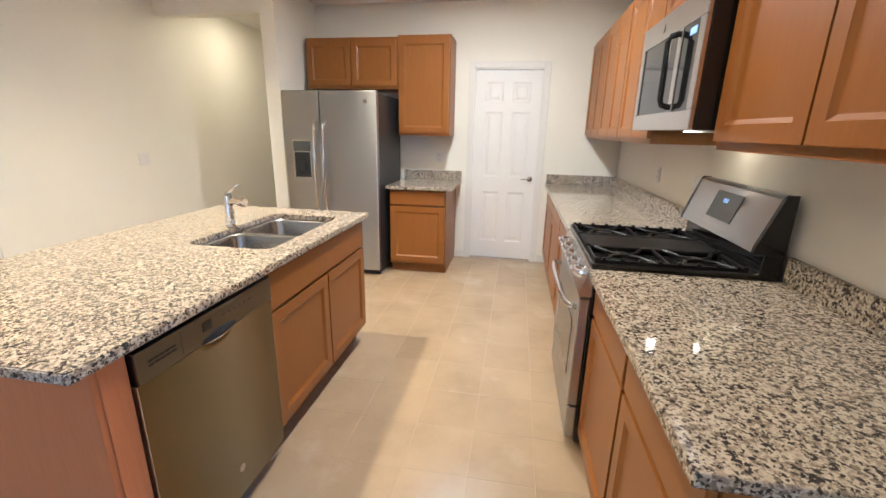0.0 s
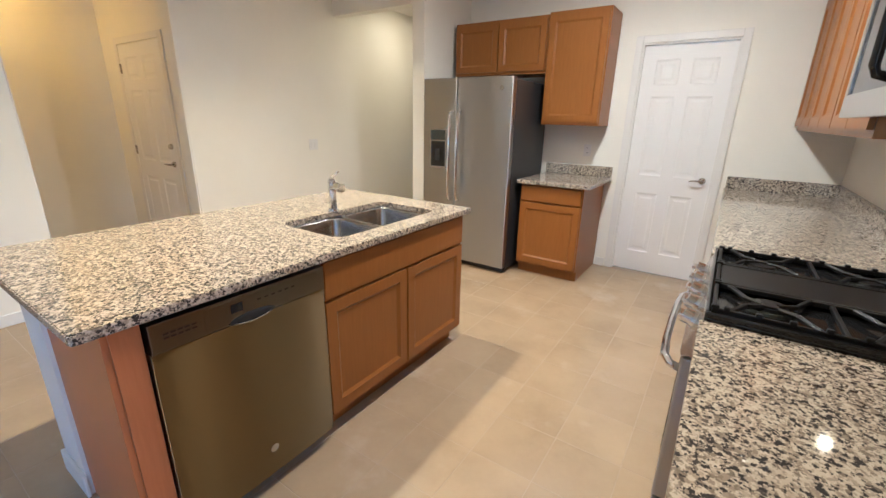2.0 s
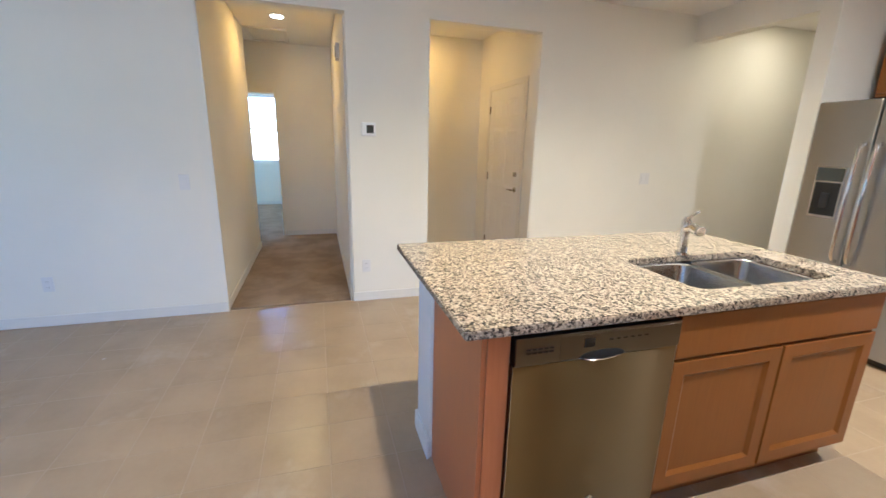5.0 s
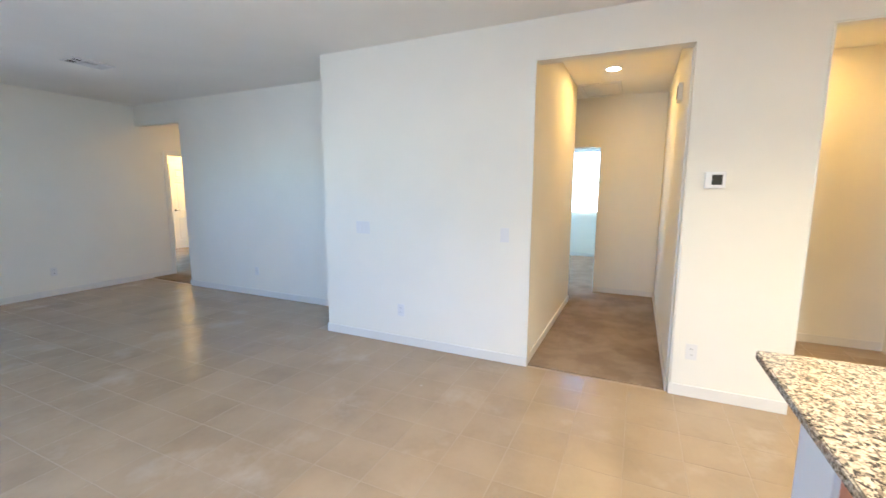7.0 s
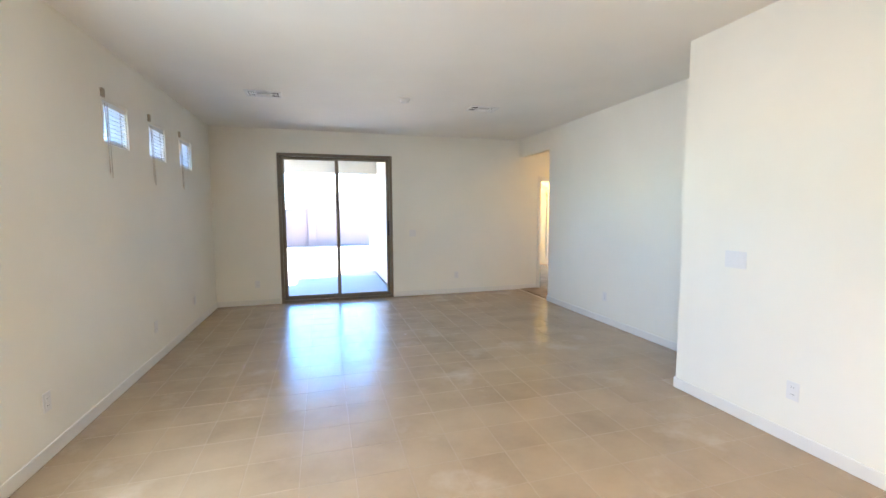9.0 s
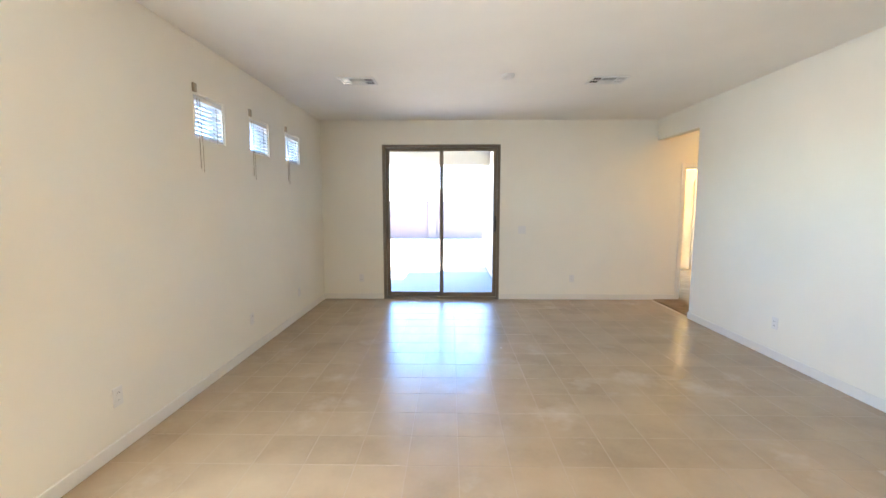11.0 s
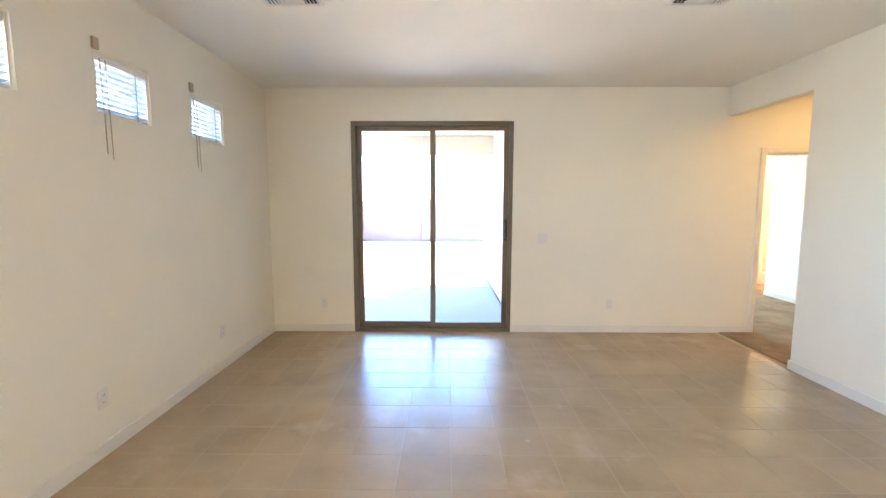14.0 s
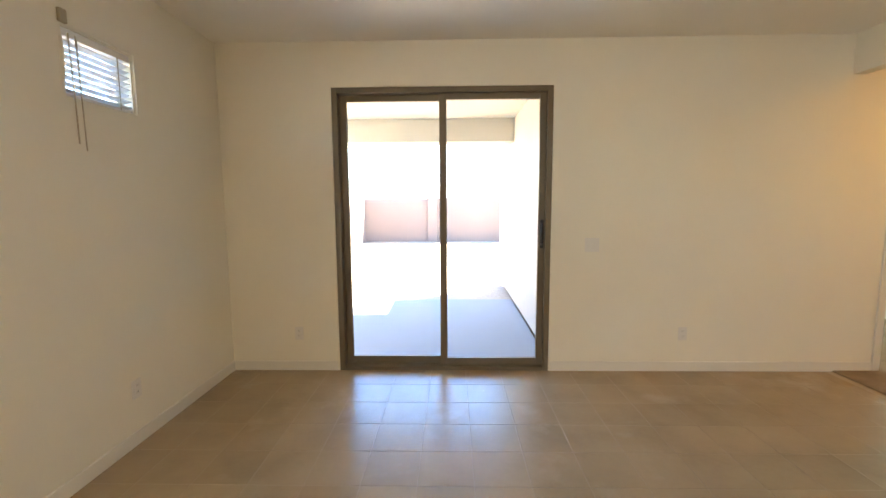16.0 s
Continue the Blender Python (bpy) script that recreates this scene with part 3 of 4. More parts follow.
def high_window(number, a, b):
    z0, z1 = 1.985, 2.325
    t = tagged(thing("window_%d" % number, XE + 0.1, (a + b) / 2, z0, "small high window with a white frame", "window"), kind="structure")
    bm = bmesh.new()
    for y0, y1, c, d in ((a, a + 0.03, z0, z1), (b - 0.03, b, z0, z1), (a + 0.03, b - 0.03, z0, z0 + 0.03), (a + 0.03, b - 0.03, z1 - 0.03, z1)):
        box(bm, XE + 0.085, XE + 0.125, y0, y1, c, d, 0.003)
    part("window_frame", bm, TRIM, t)
    g = part("pane", boxed(XE + 0.10, XE + 0.106, a + 0.028, b - 0.028, z0 + 0.028, z1 - 0.028), GLASS, t)
    g.visible_shadow = False
    bt = thing("window_blind", XE + 0.03, (a + b) / 2, z0, "white slatted blind hanging in a high window", "window blind", "blinds on the high windows")
    part("head_rail", boxed(XE + 0.012, XE + 0.055, a + 0.006, b - 0.006, z1 - 0.042, z1 - 0.002, 0.003), SLAT, bt)
    for k in range(8):
        z = z0 + 0.035 + k * 0.034
        m = pose(XE + 0.034, (a + b) / 2, z, 0, 14, 0)
        part("slat", boxed(-0.021, 0.021, -(b - a) / 2 + 0.008, (b - a) / 2 - 0.008, -0.0013, 0.0013, 0, m), SLAT, bt)
    part("bottom_rail", boxed(XE + 0.012, XE + 0.055, a + 0.006, b - 0.006, z0 + 0.006, z0 + 0.020, 0.003), SLAT, bt)
    for y in (a + 0.10, b - 0.10):
        part("ladder_cord", boxed(XE + 0.009, XE + 0.011, y - 0.003, y + 0.003, z0 + 0.01, z1 - 0.04), CORD, bt)
    part("pull_cord", tube([(XE - 0.006, b - 0.075, z1 - 0.03), (XE - 0.010, b - 0.077, z0), (XE - 0.010, b - 0.08, z0 - 0.26)], 0.0028, 6), CORD, bt)
    part("tilt_wand", tube([(XE - 0.006, b - 0.035, z1 - 0.03), (XE - 0.012, b - 0.036, z0), (XE - 0.012, b - 0.037, z0 - 0.23)], 0.0035, 6), CORD, bt)
    solid("blind_bracket", boxed(XE - 0.018, XE, b - 0.03, b + 0.012, z1 + 0.008, z1 + 0.075, 0.004), CORD, "small tan bracket on the wall above a blind", "bracket", group="blind brackets")


for i, (a, b) in enumerate(WINDOWS):
    high_window(i + 1, a, b)


def plain_window(number, axis, c, a, b, z0, z1, blinds=True):
    t = tagged(thing("window_%d" % number, c if axis == "x" else (a + b) / 2, (a + b) / 2 if axis == "x" else c, z0, "white framed window" + (" with lowered white blinds" if blinds else " over a painted drywall sill"), "window"), kind="structure")
    bm = bmesh.new()
    for u0, u1, v0, v1 in ((a, a + 0.05, z0, z1), (b - 0.05, b, z0, z1), (a + 0.05, b - 0.05, z0, z0 + 0.05), (a + 0.05, b - 0.05, z1 - 0.05, z1), (a + 0.05, b - 0.05, (z0 + z1) / 2 - 0.02, (z0 + z1) / 2 + 0.02)):
        box(bm, *((c - 0.02, c + 0.02, u0, u1) if axis == "x" else (u0, u1, c - 0.02, c + 0.02)), v0, v1)
    part("window_frame", bm, TRIM, t)
    for k in range(int((z1 - z0 - 0.08) / 0.045) if blinds else 0):
        z = z0 + 0.06 + k * 0.045
        if axis == "x":
            part("slat", boxed(c + 0.03, c + 0.07, a + 0.04, b - 0.04, z, z + 0.003), SLAT, t)


plain_window(4, "x", -9.99, -1.10, -0.15, 0.95, 2.35)
plain_window(6, "x", 0.95, -1.86, -0.38, 0.55, 2.20, False)
# 7 and 5: unseen windows, added where the two fill lamps stand
plain_window(7, "y", -2.68, -8.8, -7.6, 0.75, 2.05, False)
plain_window(5, "y", -11.26, -5.6, -4.0, 0.7, 2.0)

# ---- outside ----
ground = boxed(-400, 400, -400, 400, -0.30, -0.12)
solid("ground", ground, DIRT, "tan gravel and bare earth yard", "ground", "structure")
solid("patio_slab", boxed(-2.0, 2.2, -9.74, YS - 0.15, -0.15, -0.03, 0.01), CONCRETE, "grey concrete patio slab", "patio", "structure")
fence = thing("block_fence", 0, -20.5, -0.12, "tan concrete block yard fence with pilasters", "fence")
for k in range(0, 12):
    x = 2.7 - 3.0 * k
    part("fence_panel", boxed(x - 3.0 + 0.2, x - 0.2, -20.58, -20.42, -0.12, 1.64), BLOCK, fence)
    part("pilaster", boxed(x - 0.2, x + 0.2, -20.70, -20.30, -0.12, 1.69, 0.02), BLOCK, fence)
fence2 = thing("block_fence", 2.5, -8, -0.12, "tan concrete block fence beside the house", "fence")
for k in range(7):
    y = 2.0 - 3.2 * k
    part("fence_panel", boxed(2.44, 2.60, y - 3.0, y, -0.12, 1.66), BLOCK, fence2)
    part("pilaster", boxed(2.36, 2.66, y, y + 0.2, -0.12, 1.70, 0.02), BLOCK, fence2)


def house(x, y, w, d, h, label):
    t = thing("house", x, y, -0.12, label, "house")
    part("wall", boxed(x - w / 2, x + w / 2, y - d / 2, y + d / 2, -0.12, h), STUCCO, t)
    bm = bmesh.new()
    v = [bm.verts.new(p) for p in ((x - w / 2 - .5, y - d / 2 - .5, h), (x + w / 2 + .5, y - d / 2 - .5, h), (x + w / 2 + .5, y + d / 2 + .5, h), (x - w / 2 - .5, y + d / 2 + .5, h),
                                   (x - w / 4, y, h + 1.6), (x + w / 4, y, h + 1.6))]
    for f in ((0, 1, 5, 4), (1, 2, 5), (2, 3, 4, 5), (3, 0, 4), (3, 2, 1, 0)):
        bm.faces.new([v[i] for i in f])
    part("roof", bm, ROOF, t)
    return t


house(-6.0, -62, 16, 12, 2.9, "far stucco house with a low hipped roof beyond the fence")
house(15.0, -6, 10, 14, 3.0, "neighbouring stucco house beside the yard")

# ---- kitchen ----
CT = 0.914


def rounded(x0, x1, y0, y1, r, seg=6):
    pts = []
    for cx, cy, a0 in ((x1 - r, y0 + r, -90), (x1 - r, y1 - r, 0), (x0 + r, y1 - r, 90), (x0 + r, y0 + r, 180)):
        for k in range(seg + 1):
            a = radians(a0 + 90 * k / seg)
            pts.append((cx + r * math.cos(a), cy + r * math.sin(a)))
    return pts


def slab_with_holes(outer, holes, z0, z1):
    bm = bmesh.new()
    edges = []
    for loop in (outer, *holes):
        vs = [bm.verts.new((x, y, z1)) for x, y in loop]
        edges += [bm.edges.new((vs[i], vs[(i + 1) % len(vs)])) for i in range(len(vs))]
    bmesh.ops.triangle_fill(bm, edges=edges, use_beauty=True)
    faces = list(bm.faces)
    r = bmesh.ops.extrude_face_region(bm, geom=faces)
    bmesh.ops.translate(bm, vec=(0, 0, z0 - z1), verts=[v for v in r["geom"] if isinstance(v, bmesh.types.BMVert)])
    return bm


# island
IX0, IX1, IY0, IY1 = -1.960, -0.860, 0.693, 2.668
SINK = [(-1.420, -1.003, 1.710, 2.060), (-1.420, -1.003, 2.090, 2.450)]
top = slab_with_holes(rounded(IX0, IX1, IY0, IY1, 0.012, 3), [rounded(-1.430, -0.993, 1.700, 2.460, 0.06)], CT - 0.032, CT)
edges = [e for e in top.edges if len(e.link_faces) == 2 and abs(e.link_faces[0].normal.z - e.link_faces[1].normal.z) > 0.5]
bmesh.ops.bevel(top, geom=edges, offset=0.004, segments=2, affect="EDGES")
isl = thing("island_countertop", -1.40, 1.67, CT - 0.032, "speckled beige and grey granite worktop on the kitchen island", "countertop")
part("worktop", top, GRANITE, isl)

sink = thing("kitchen_sink", -1.21, 2.08, CT - 0.2, "undermount double-bowl stainless steel sink", "sink")


def bowl(x0, x1, y0, y1, z0, z1):
    bm = bmesh.new()
    rings = []
    for ins, z, r in ((-0.012, z1, 0.07), (0.0, z1, 0.06), (0.004, z1 - 0.01, 0.06), (0.014, z0 + 0.05, 0.06), (0.03, z0 + 0.015, 0.05), (0.06, z0, 0.04)):
        rings.append([bm.verts.new((x, y, z)) for x, y in rounded(x0 + ins, x1 - ins, y0 + ins, y1 - ins, r)])
    for a, b in zip(rings, rings[1:]):
        for k in range(len(a)):
            bm.faces.new((a[k], a[(k + 1) % len(a)], b[(k + 1) % len(a)], b[k]))
    bm.faces.new(rings[-1])
    return bm


for s in SINK:
    b = part("bowl", bowl(*s, CT - 0.21, CT - 0.033), SINK_STEEL, sink, smooth=True)
    dr = bmesh.new()
    cx, cy = (s[0] + s[1]) / 2, (s[2] + s[3]) / 2
    rod(dr, (cx, cy, CT - 0.2095), (cx, cy, CT - 0.204), 0.045, 0.04, 24)
    rod(dr, (cx, cy, CT - 0.204), (cx, cy, CT - 0.201), 0.02, 0.018, 16)
    part("drain", dr, CHROME, b, "chrome drain strainer")

fx, fy = -1.462, 2.085
dx, dy = 0.95, -0.31
faucet = thing("faucet", fx, fy, CT, "chrome single-lever kitchen faucet with a pull-out spray head", "faucet")
bm = bmesh.new()
rod(bm, (fx, fy, CT), (fx, fy, CT + 0.010), 0.031, 0.028, 28)
rod(bm, (fx, fy, CT + 0.010), (fx, fy, CT + 0.172), 0.0235, 0.022, 28)
rod(bm, (fx, fy, CT + 0.172), (fx, fy, CT + 0.190), 0.022, 0.013, 28)
part("faucet_body", bm, CHROME, faucet)


def out(d, z):
    return (fx + dx * d, fy + dy * d, CT + z)


part("spout", tube([out(0, 0.128), out(0.03, 0.142), out(0.06, 0.150), out(0.085, 0.151)], [0.018, 0.018, 0.019, 0.020], 18), CHROME, faucet, smooth=True)
bm = bmesh.new()
rod(bm, out(0.078, 0.151), out(0.128, 0.146), 0.0245, 0.0265, 24)
rod(bm, out(0.128, 0.146), out(0.136, 0.145), 0.0265, 0.021, 24)
part("spray_head", bm, CHROME, faucet, "chrome pull-out spray head")
part("lever", tube([out(0.0, 0.182), out(0.02, 0.196), out(0.055, 0.218), out(0.095, 0.236)], [0.013, 0.010, 0.008, 0.006], 12), CHROME, faucet, smooth=True)

# pony wall behind the island cabinets, with its base trim
bm = boxed(-1.655, -1.455, 0.745, 2.62, 0, CT - 0.033)
box(bm, -1.455, -1.43, 0.745, 0.83, 0, CT - 0.033)
solid("wall_island", bm, painted("island wall paint", (0.74, 0.73, 0.70), 0.6), "white painted half wall behind the island cabinets", "wall", "structure")
bm = boxed(-1.669, -1.417, 0.731, 0.745, 0, 0.10, 0.004)
box(bm, -1.669, -1.655, 0.745, 2.62, 0, 0.10, 0.004)
solid("baseboard", bm, TRIM, "white baseboard round the island half wall", "baseboard", "structure")

FX = -0.885
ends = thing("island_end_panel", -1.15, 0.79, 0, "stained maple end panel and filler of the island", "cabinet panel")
part("panel", boxed(-1.429, FX - 0.005, 0.758, 0.776, 0, CT - 0.033, 0.0015), WOOD_DAYLIT, ends)
part("filler", boxed(FX - 0.022, FX, 0.776, 0.852, 0.0, CT - 0.033, 0.0015), WOOD_DAYLIT, ends)
part("side_panel", boxed(-1.455, FX - 0.02, 0.845, 0.855, 0.0, CT - 0.04), WOOD, ends)

cabinet("sink_cabinet", ROT_E(FX, 1.500, 0), 1.120, CT - 0.033, 0.565,
        [("drawer", 0.012, 1.108, 0.70, 0.868), ("door", 0.012, 0.553, 0.125, 0.685), ("door", 0.567, 1.108, 0.125, 0.685)],
        "stained maple sink base cabinet with two doors", toe=0.10, open_top=True)


def dishwasher():
    y0, y1 = 0.861, 1.493
    t = thing("dishwasher", FX - 0.27, (y0 + y1) / 2, 0, "stainless steel dishwasher with a recessed handle", "dishwasher")
    part("tub", boxed(FX - 0.54, FX - 0.025, y0 + 0.004, y1 - 0.004, 0.09, CT - 0.045), BLACK, t, "black tub and side edges")
    part("toe_panel", boxed(FX - 0.10, FX - 0.06, y0 + 0.004, y1 - 0.004, 0.0, 0.09), BLACK, t, "black toe panel")
    # door skin, bowed a few millimetres across its width
    bm, n = bmesh.new(), 28
    outline = [(FX - 0.024, y1), (FX - 0.024, y0)] + [(FX + 0.0105 + 0.0075 * (1 - (2 * k / n - 1) ** 4), y0 + (y1 - y0) * k / n) for k in range(n + 1)]
    rings = [[bm.verts.new((x, y, z)) for x, y in outline] for z in (0.075, 0.769)]
    bm.faces.new(rings[0][::-1])
    bm.faces.new(rings[1])
    for k in range(len(outline)):
        j = (k + 1) % len(outline)
        face = bm.faces.new((rings[0][k], rings[0][j], rings[1][j], rings[1][k]))
        face.smooth = 2 <= k < n + 2
    bmesh.ops.recalc_face_normals(bm, faces=bm.faces)
    for e in bm.edges:
        e.smooth = all(f.smooth for f in e.link_faces)
    part("door", bm, STEEL_REFLECTING, t)
    # bright strips added for the light that the door's sides catch
    for ya, yb in ((y0 - 0.003, y0 - 0.0005), (y1 + 0.0005, y1 + 0.003)):
        part("door_edge", boxed(FX - 0.020, FX + 0.0115, ya, yb, 0.078, 0.769, 0.0008), STEEL, t, "bright steel strip standing in for the lit door side")
    yc = (y0 + y1) / 2
    bm = bmesh.new()
    # control strip over a central grip, whose shaded scoop is a black bulge
    box(bm, FX - 0.024, FX + 0.020, y0, y1, 0.771, CT - 0.047, 0.003)
    part("control_strip", bm, STRIP, t)
    part("control_inlay", boxed(FX + 0.0195, FX + 0.0215, y0 + 0.155, y1 - 0.012, 0.780, CT - 0.056, 0.0008), STRIP, t, "flush steel control inlay")
    bm = bmesh.new()
    bmesh.ops.create_uvsphere(bm, u_segments=24, v_segments=10, radius=1, matrix=Matrix.LocRotScale((FX + 0.0185, yc, 0.779), None, (0.008, 0.092, 0.021)))
    part("grip_shade", bm, GRIP_SHADE, t, "black bulge painted as the shade in the grip", smooth=True)
    bm = tube([(FX + 0.019, yc - 0.085, 0.777), (FX + 0.023, yc - 0.05, 0.765), (FX + 0.024, yc, 0.7615), (FX + 0.023, yc + 0.05, 0.765), (FX + 0.019, yc + 0.085, 0.777)], 0.0022, 10)
    part("handle", bm, CHROME, t, "polished handle lip", smooth=True)
    part("display", boxed(FX + 0.0215, FX + 0.024, yc - 0.075, yc - 0.035, 0.812, 0.843), BLACK_GLOSS, t, "small black display")
    for k in range(5):
        part("vent_slot", boxed(FX + 0.0215, FX + 0.0235, y0 + 0.035 + k * 0.02, y0 + 0.050 + k * 0.02, 0.812, 0.817), BLACK, t)
        part("vent_slot", boxed(FX + 0.0215, FX + 0.0235, y0 + 0.035 + k * 0.02, y0 + 0.050 + k * 0.02, 0.825, 0.830), BLACK, t)
    for k in range(6):
        part("button", boxed(FX + 0.0215, FX + 0.0232, yc + 0.02 + k * 0.028, yc + 0.034 + k * 0.028, 0.828, 0.833), SCREEN, t)
    bm = bmesh.new()
    rod(bm, (FX + 0.017, yc + 0.02, 0.19), (FX + 0.020, yc + 0.02, 0.19), 0.017, seg=24)
    part("badge", bm, STEEL, t, "round steel badge")


dishwasher()

# right-hand run
RX, RY0, SY0, SY1 = 0.423, 0.665, 1.762, 2.522
FR = 0.458
def counter(name, x0, x1, y0, y1, label, splash):
    t = thing(name, (x0 + x1) / 2, (y0 + y1) / 2, CT, label, "countertop")
    part("worktop", boxed(x0, x1, y0, y1, CT - 0.032, CT, 0.004), GRANITE, t)
    for s in splash:
        part("backsplash", boxed(*s, CT + 0.0005, CT + 0.102, 0.003), GRANITE, t)
    return t


counter("countertop", RX, XK - 0.001, RY0, SY0 - 0.003, "speckled granite worktop with a low backsplash beside the stove", [(XK - 0.022, XK - 0.001, RY0, SY0 - 0.003)])
counter("countertop", RX, XK - 0.001, SY1 + 0.003, YN - 0.001, "speckled granite worktop with a low backsplash in the corner",
        [(XK - 0.022, XK - 0.001, SY1 + 0.003, YN - 0.001), (RX + 0.01, XK - 0.023, YN - 0.022, YN - 0.001)])
BH = CT - 0.033
D = XK - FR - 0.002


def base_unit(y_hi, w, label):
    h = [("drawer", 0.010, w - 0.010, 0.715, 0.868), ("door", 0.010, w - 0.010, 0.125, 0.70)]
    return cabinet("base_cabinet", ROT_W(FR, y_hi, 0), w, BH, D, h, label, toe=0.10, group="base cabinets along the wall")


base_unit(1.757, 0.541, "stained maple base cabinet with one drawer and door beside the stove")
base_unit(1.214, 0.541, "stained maple base cabinet with one drawer and door, counter end")
y = YN - 0.002
for w in (0.76, 0.76, 0.755):
    base_unit(y, w, "stained maple base cabinet with a drawer over a door")
    y -= w + 0.001

UX, UB, UT = 0.790, 1.407, 2.325
UD = XK - UX - 0.002


def upper(y_hi, w, z0, z1, doors, label):
    g = 0.010
    dw = (w - g * (doors + 1)) / doors
    fr = [("door", g + k * (dw + g), g + k * (dw + g) + dw, 0.030, z1 - z0 - 0.030) for k in range(doors)]
    return cabinet("wall_cabinet", ROT_W(UX, y_hi, z0), w, z1 - z0, UD, fr, label, group="wall cabinets over the counter")


upper(YN - 0.002, 0.76, UB, UT, 2, "stained maple wall cabinet with two recessed-panel doors")
upper(YN - 0.764, 0.76, UB, UT, 2, "stained maple wall cabinet with two recessed-panel doors")
upper(YN - 1.526, 0.735, UB, UT, 2, "stained maple wall cabinet beside the microwave")
upper(SY1 + 0.018, 0.79, 1.965, UT, 2, "short stained maple wall cabinet over the microwave")
upper(SY0 - 0.018, 1.02, UB, UT, 2, "stained maple wall cabinet with two doors at the counter end")


def microwave():
    x0, y0, y1, z0, z1 = 0.705, SY0 - 0.010, SY1 + 0.010, 1.475, 1.96
    t = thing("microwave", 0.95, (y0 + y1) / 2, z0, "over-the-range stainless microwave with a black glass door", "microwave")
    part("casing", boxed(x0 + 0.019, XK - 0.002, y0, y1, z0, z1, 0.003), BLACK_GLOSS, t, "black enamel casing")
    bm = bmesh.new()
    box(bm, x0, x0 + 0.018, y0, y1, z0, z0 + 0.075, 0.004)
    box(bm, x0, x0 + 0.018, y0, y1, z1 - 0.10, z1, 0.004)
    box(bm, x0, x0 + 0.018, y0, y0 + 0.05, z0 + 0.075, z1 - 0.10, 0.003)
    box(bm, x0, x0 + 0.018, y1 - 0.05, y1, z0 + 0.075, z1 - 0.10, 0.003)
    box(bm, x0, x0 + 0.018, y0 + 0.215, y0 + 0.26, z0 + 0.075, z1 - 0.10, 0.002)
    part("front_frame", bm, STEEL, t, "stainless door frame")
    part("door_glass", boxed(x0 + 0.006, x0 + 0.018, y0 + 0.26, y1 - 0.05, z0 + 0.075, z1 - 0.10), DARK_GLASS, t, "dark glass door window")
    part("control_panel", boxed(x0 + 0.004, x0 + 0.018, y0 + 0.05, y0 + 0.215, z0 + 0.075, z1 - 0.10), DARK_GLASS, t, "black glass control panel")
    part("display", boxed(x0 + 0.001, x0 + 0.0035, y0 + 0.075, y0 + 0.135, z1 - 0.145, z1 - 0.12), DISPLAY, t, "lit clock display")
    hy = y0 + 0.245
    part("handle", tube([(x0, hy, z0 + 0.09), (x0 - 0.03, hy, z0 + 0.10), (x0 - 0.038, hy, z0 + 0.12), (x0 - 0.038, hy, z1 - 0.145), (x0 - 0.03, hy, z1 - 0.125), (x0, hy, z1 - 0.115)], 0.012, 12), BLACK_GLOSS, t, "black polished bar handle", smooth=True)
    bm = bmesh.new()
    rod(bm, (x0 - 0.003, (y0 + y1) / 2 + 0.08, z1 - 0.05), (x0 + 0.001, (y0 + y1) / 2 + 0.08, z1 - 0.05), 0.018, seg=24)
    part("badge", bm, STEEL, t, "round steel badge")
    for lx in (0.885, 1.115):
        part("light_lens", boxed(lx - 0.013, lx + 0.013, 2.232, 2.258, z0 - 0.004, z0 + 0.001), LENS_WARM, t, "lit lamp lens under the microwave")
        lamp("cooktop_lamp", "AREA", 0.09 if lx < 1 else 0.02, SOFT_WARM, look((lx, 2.245, z0 - 0.006), (lx, 2.245, 0)), size=0.024)
    part("vent_grille", boxed(x0 + 0.20, XK - 0.06, y0 + 0.06, y1 - 0.06, z0 - 0.006, z0 + 0.001, 0.002), STEEL, t, "steel grease filter")


microwave()


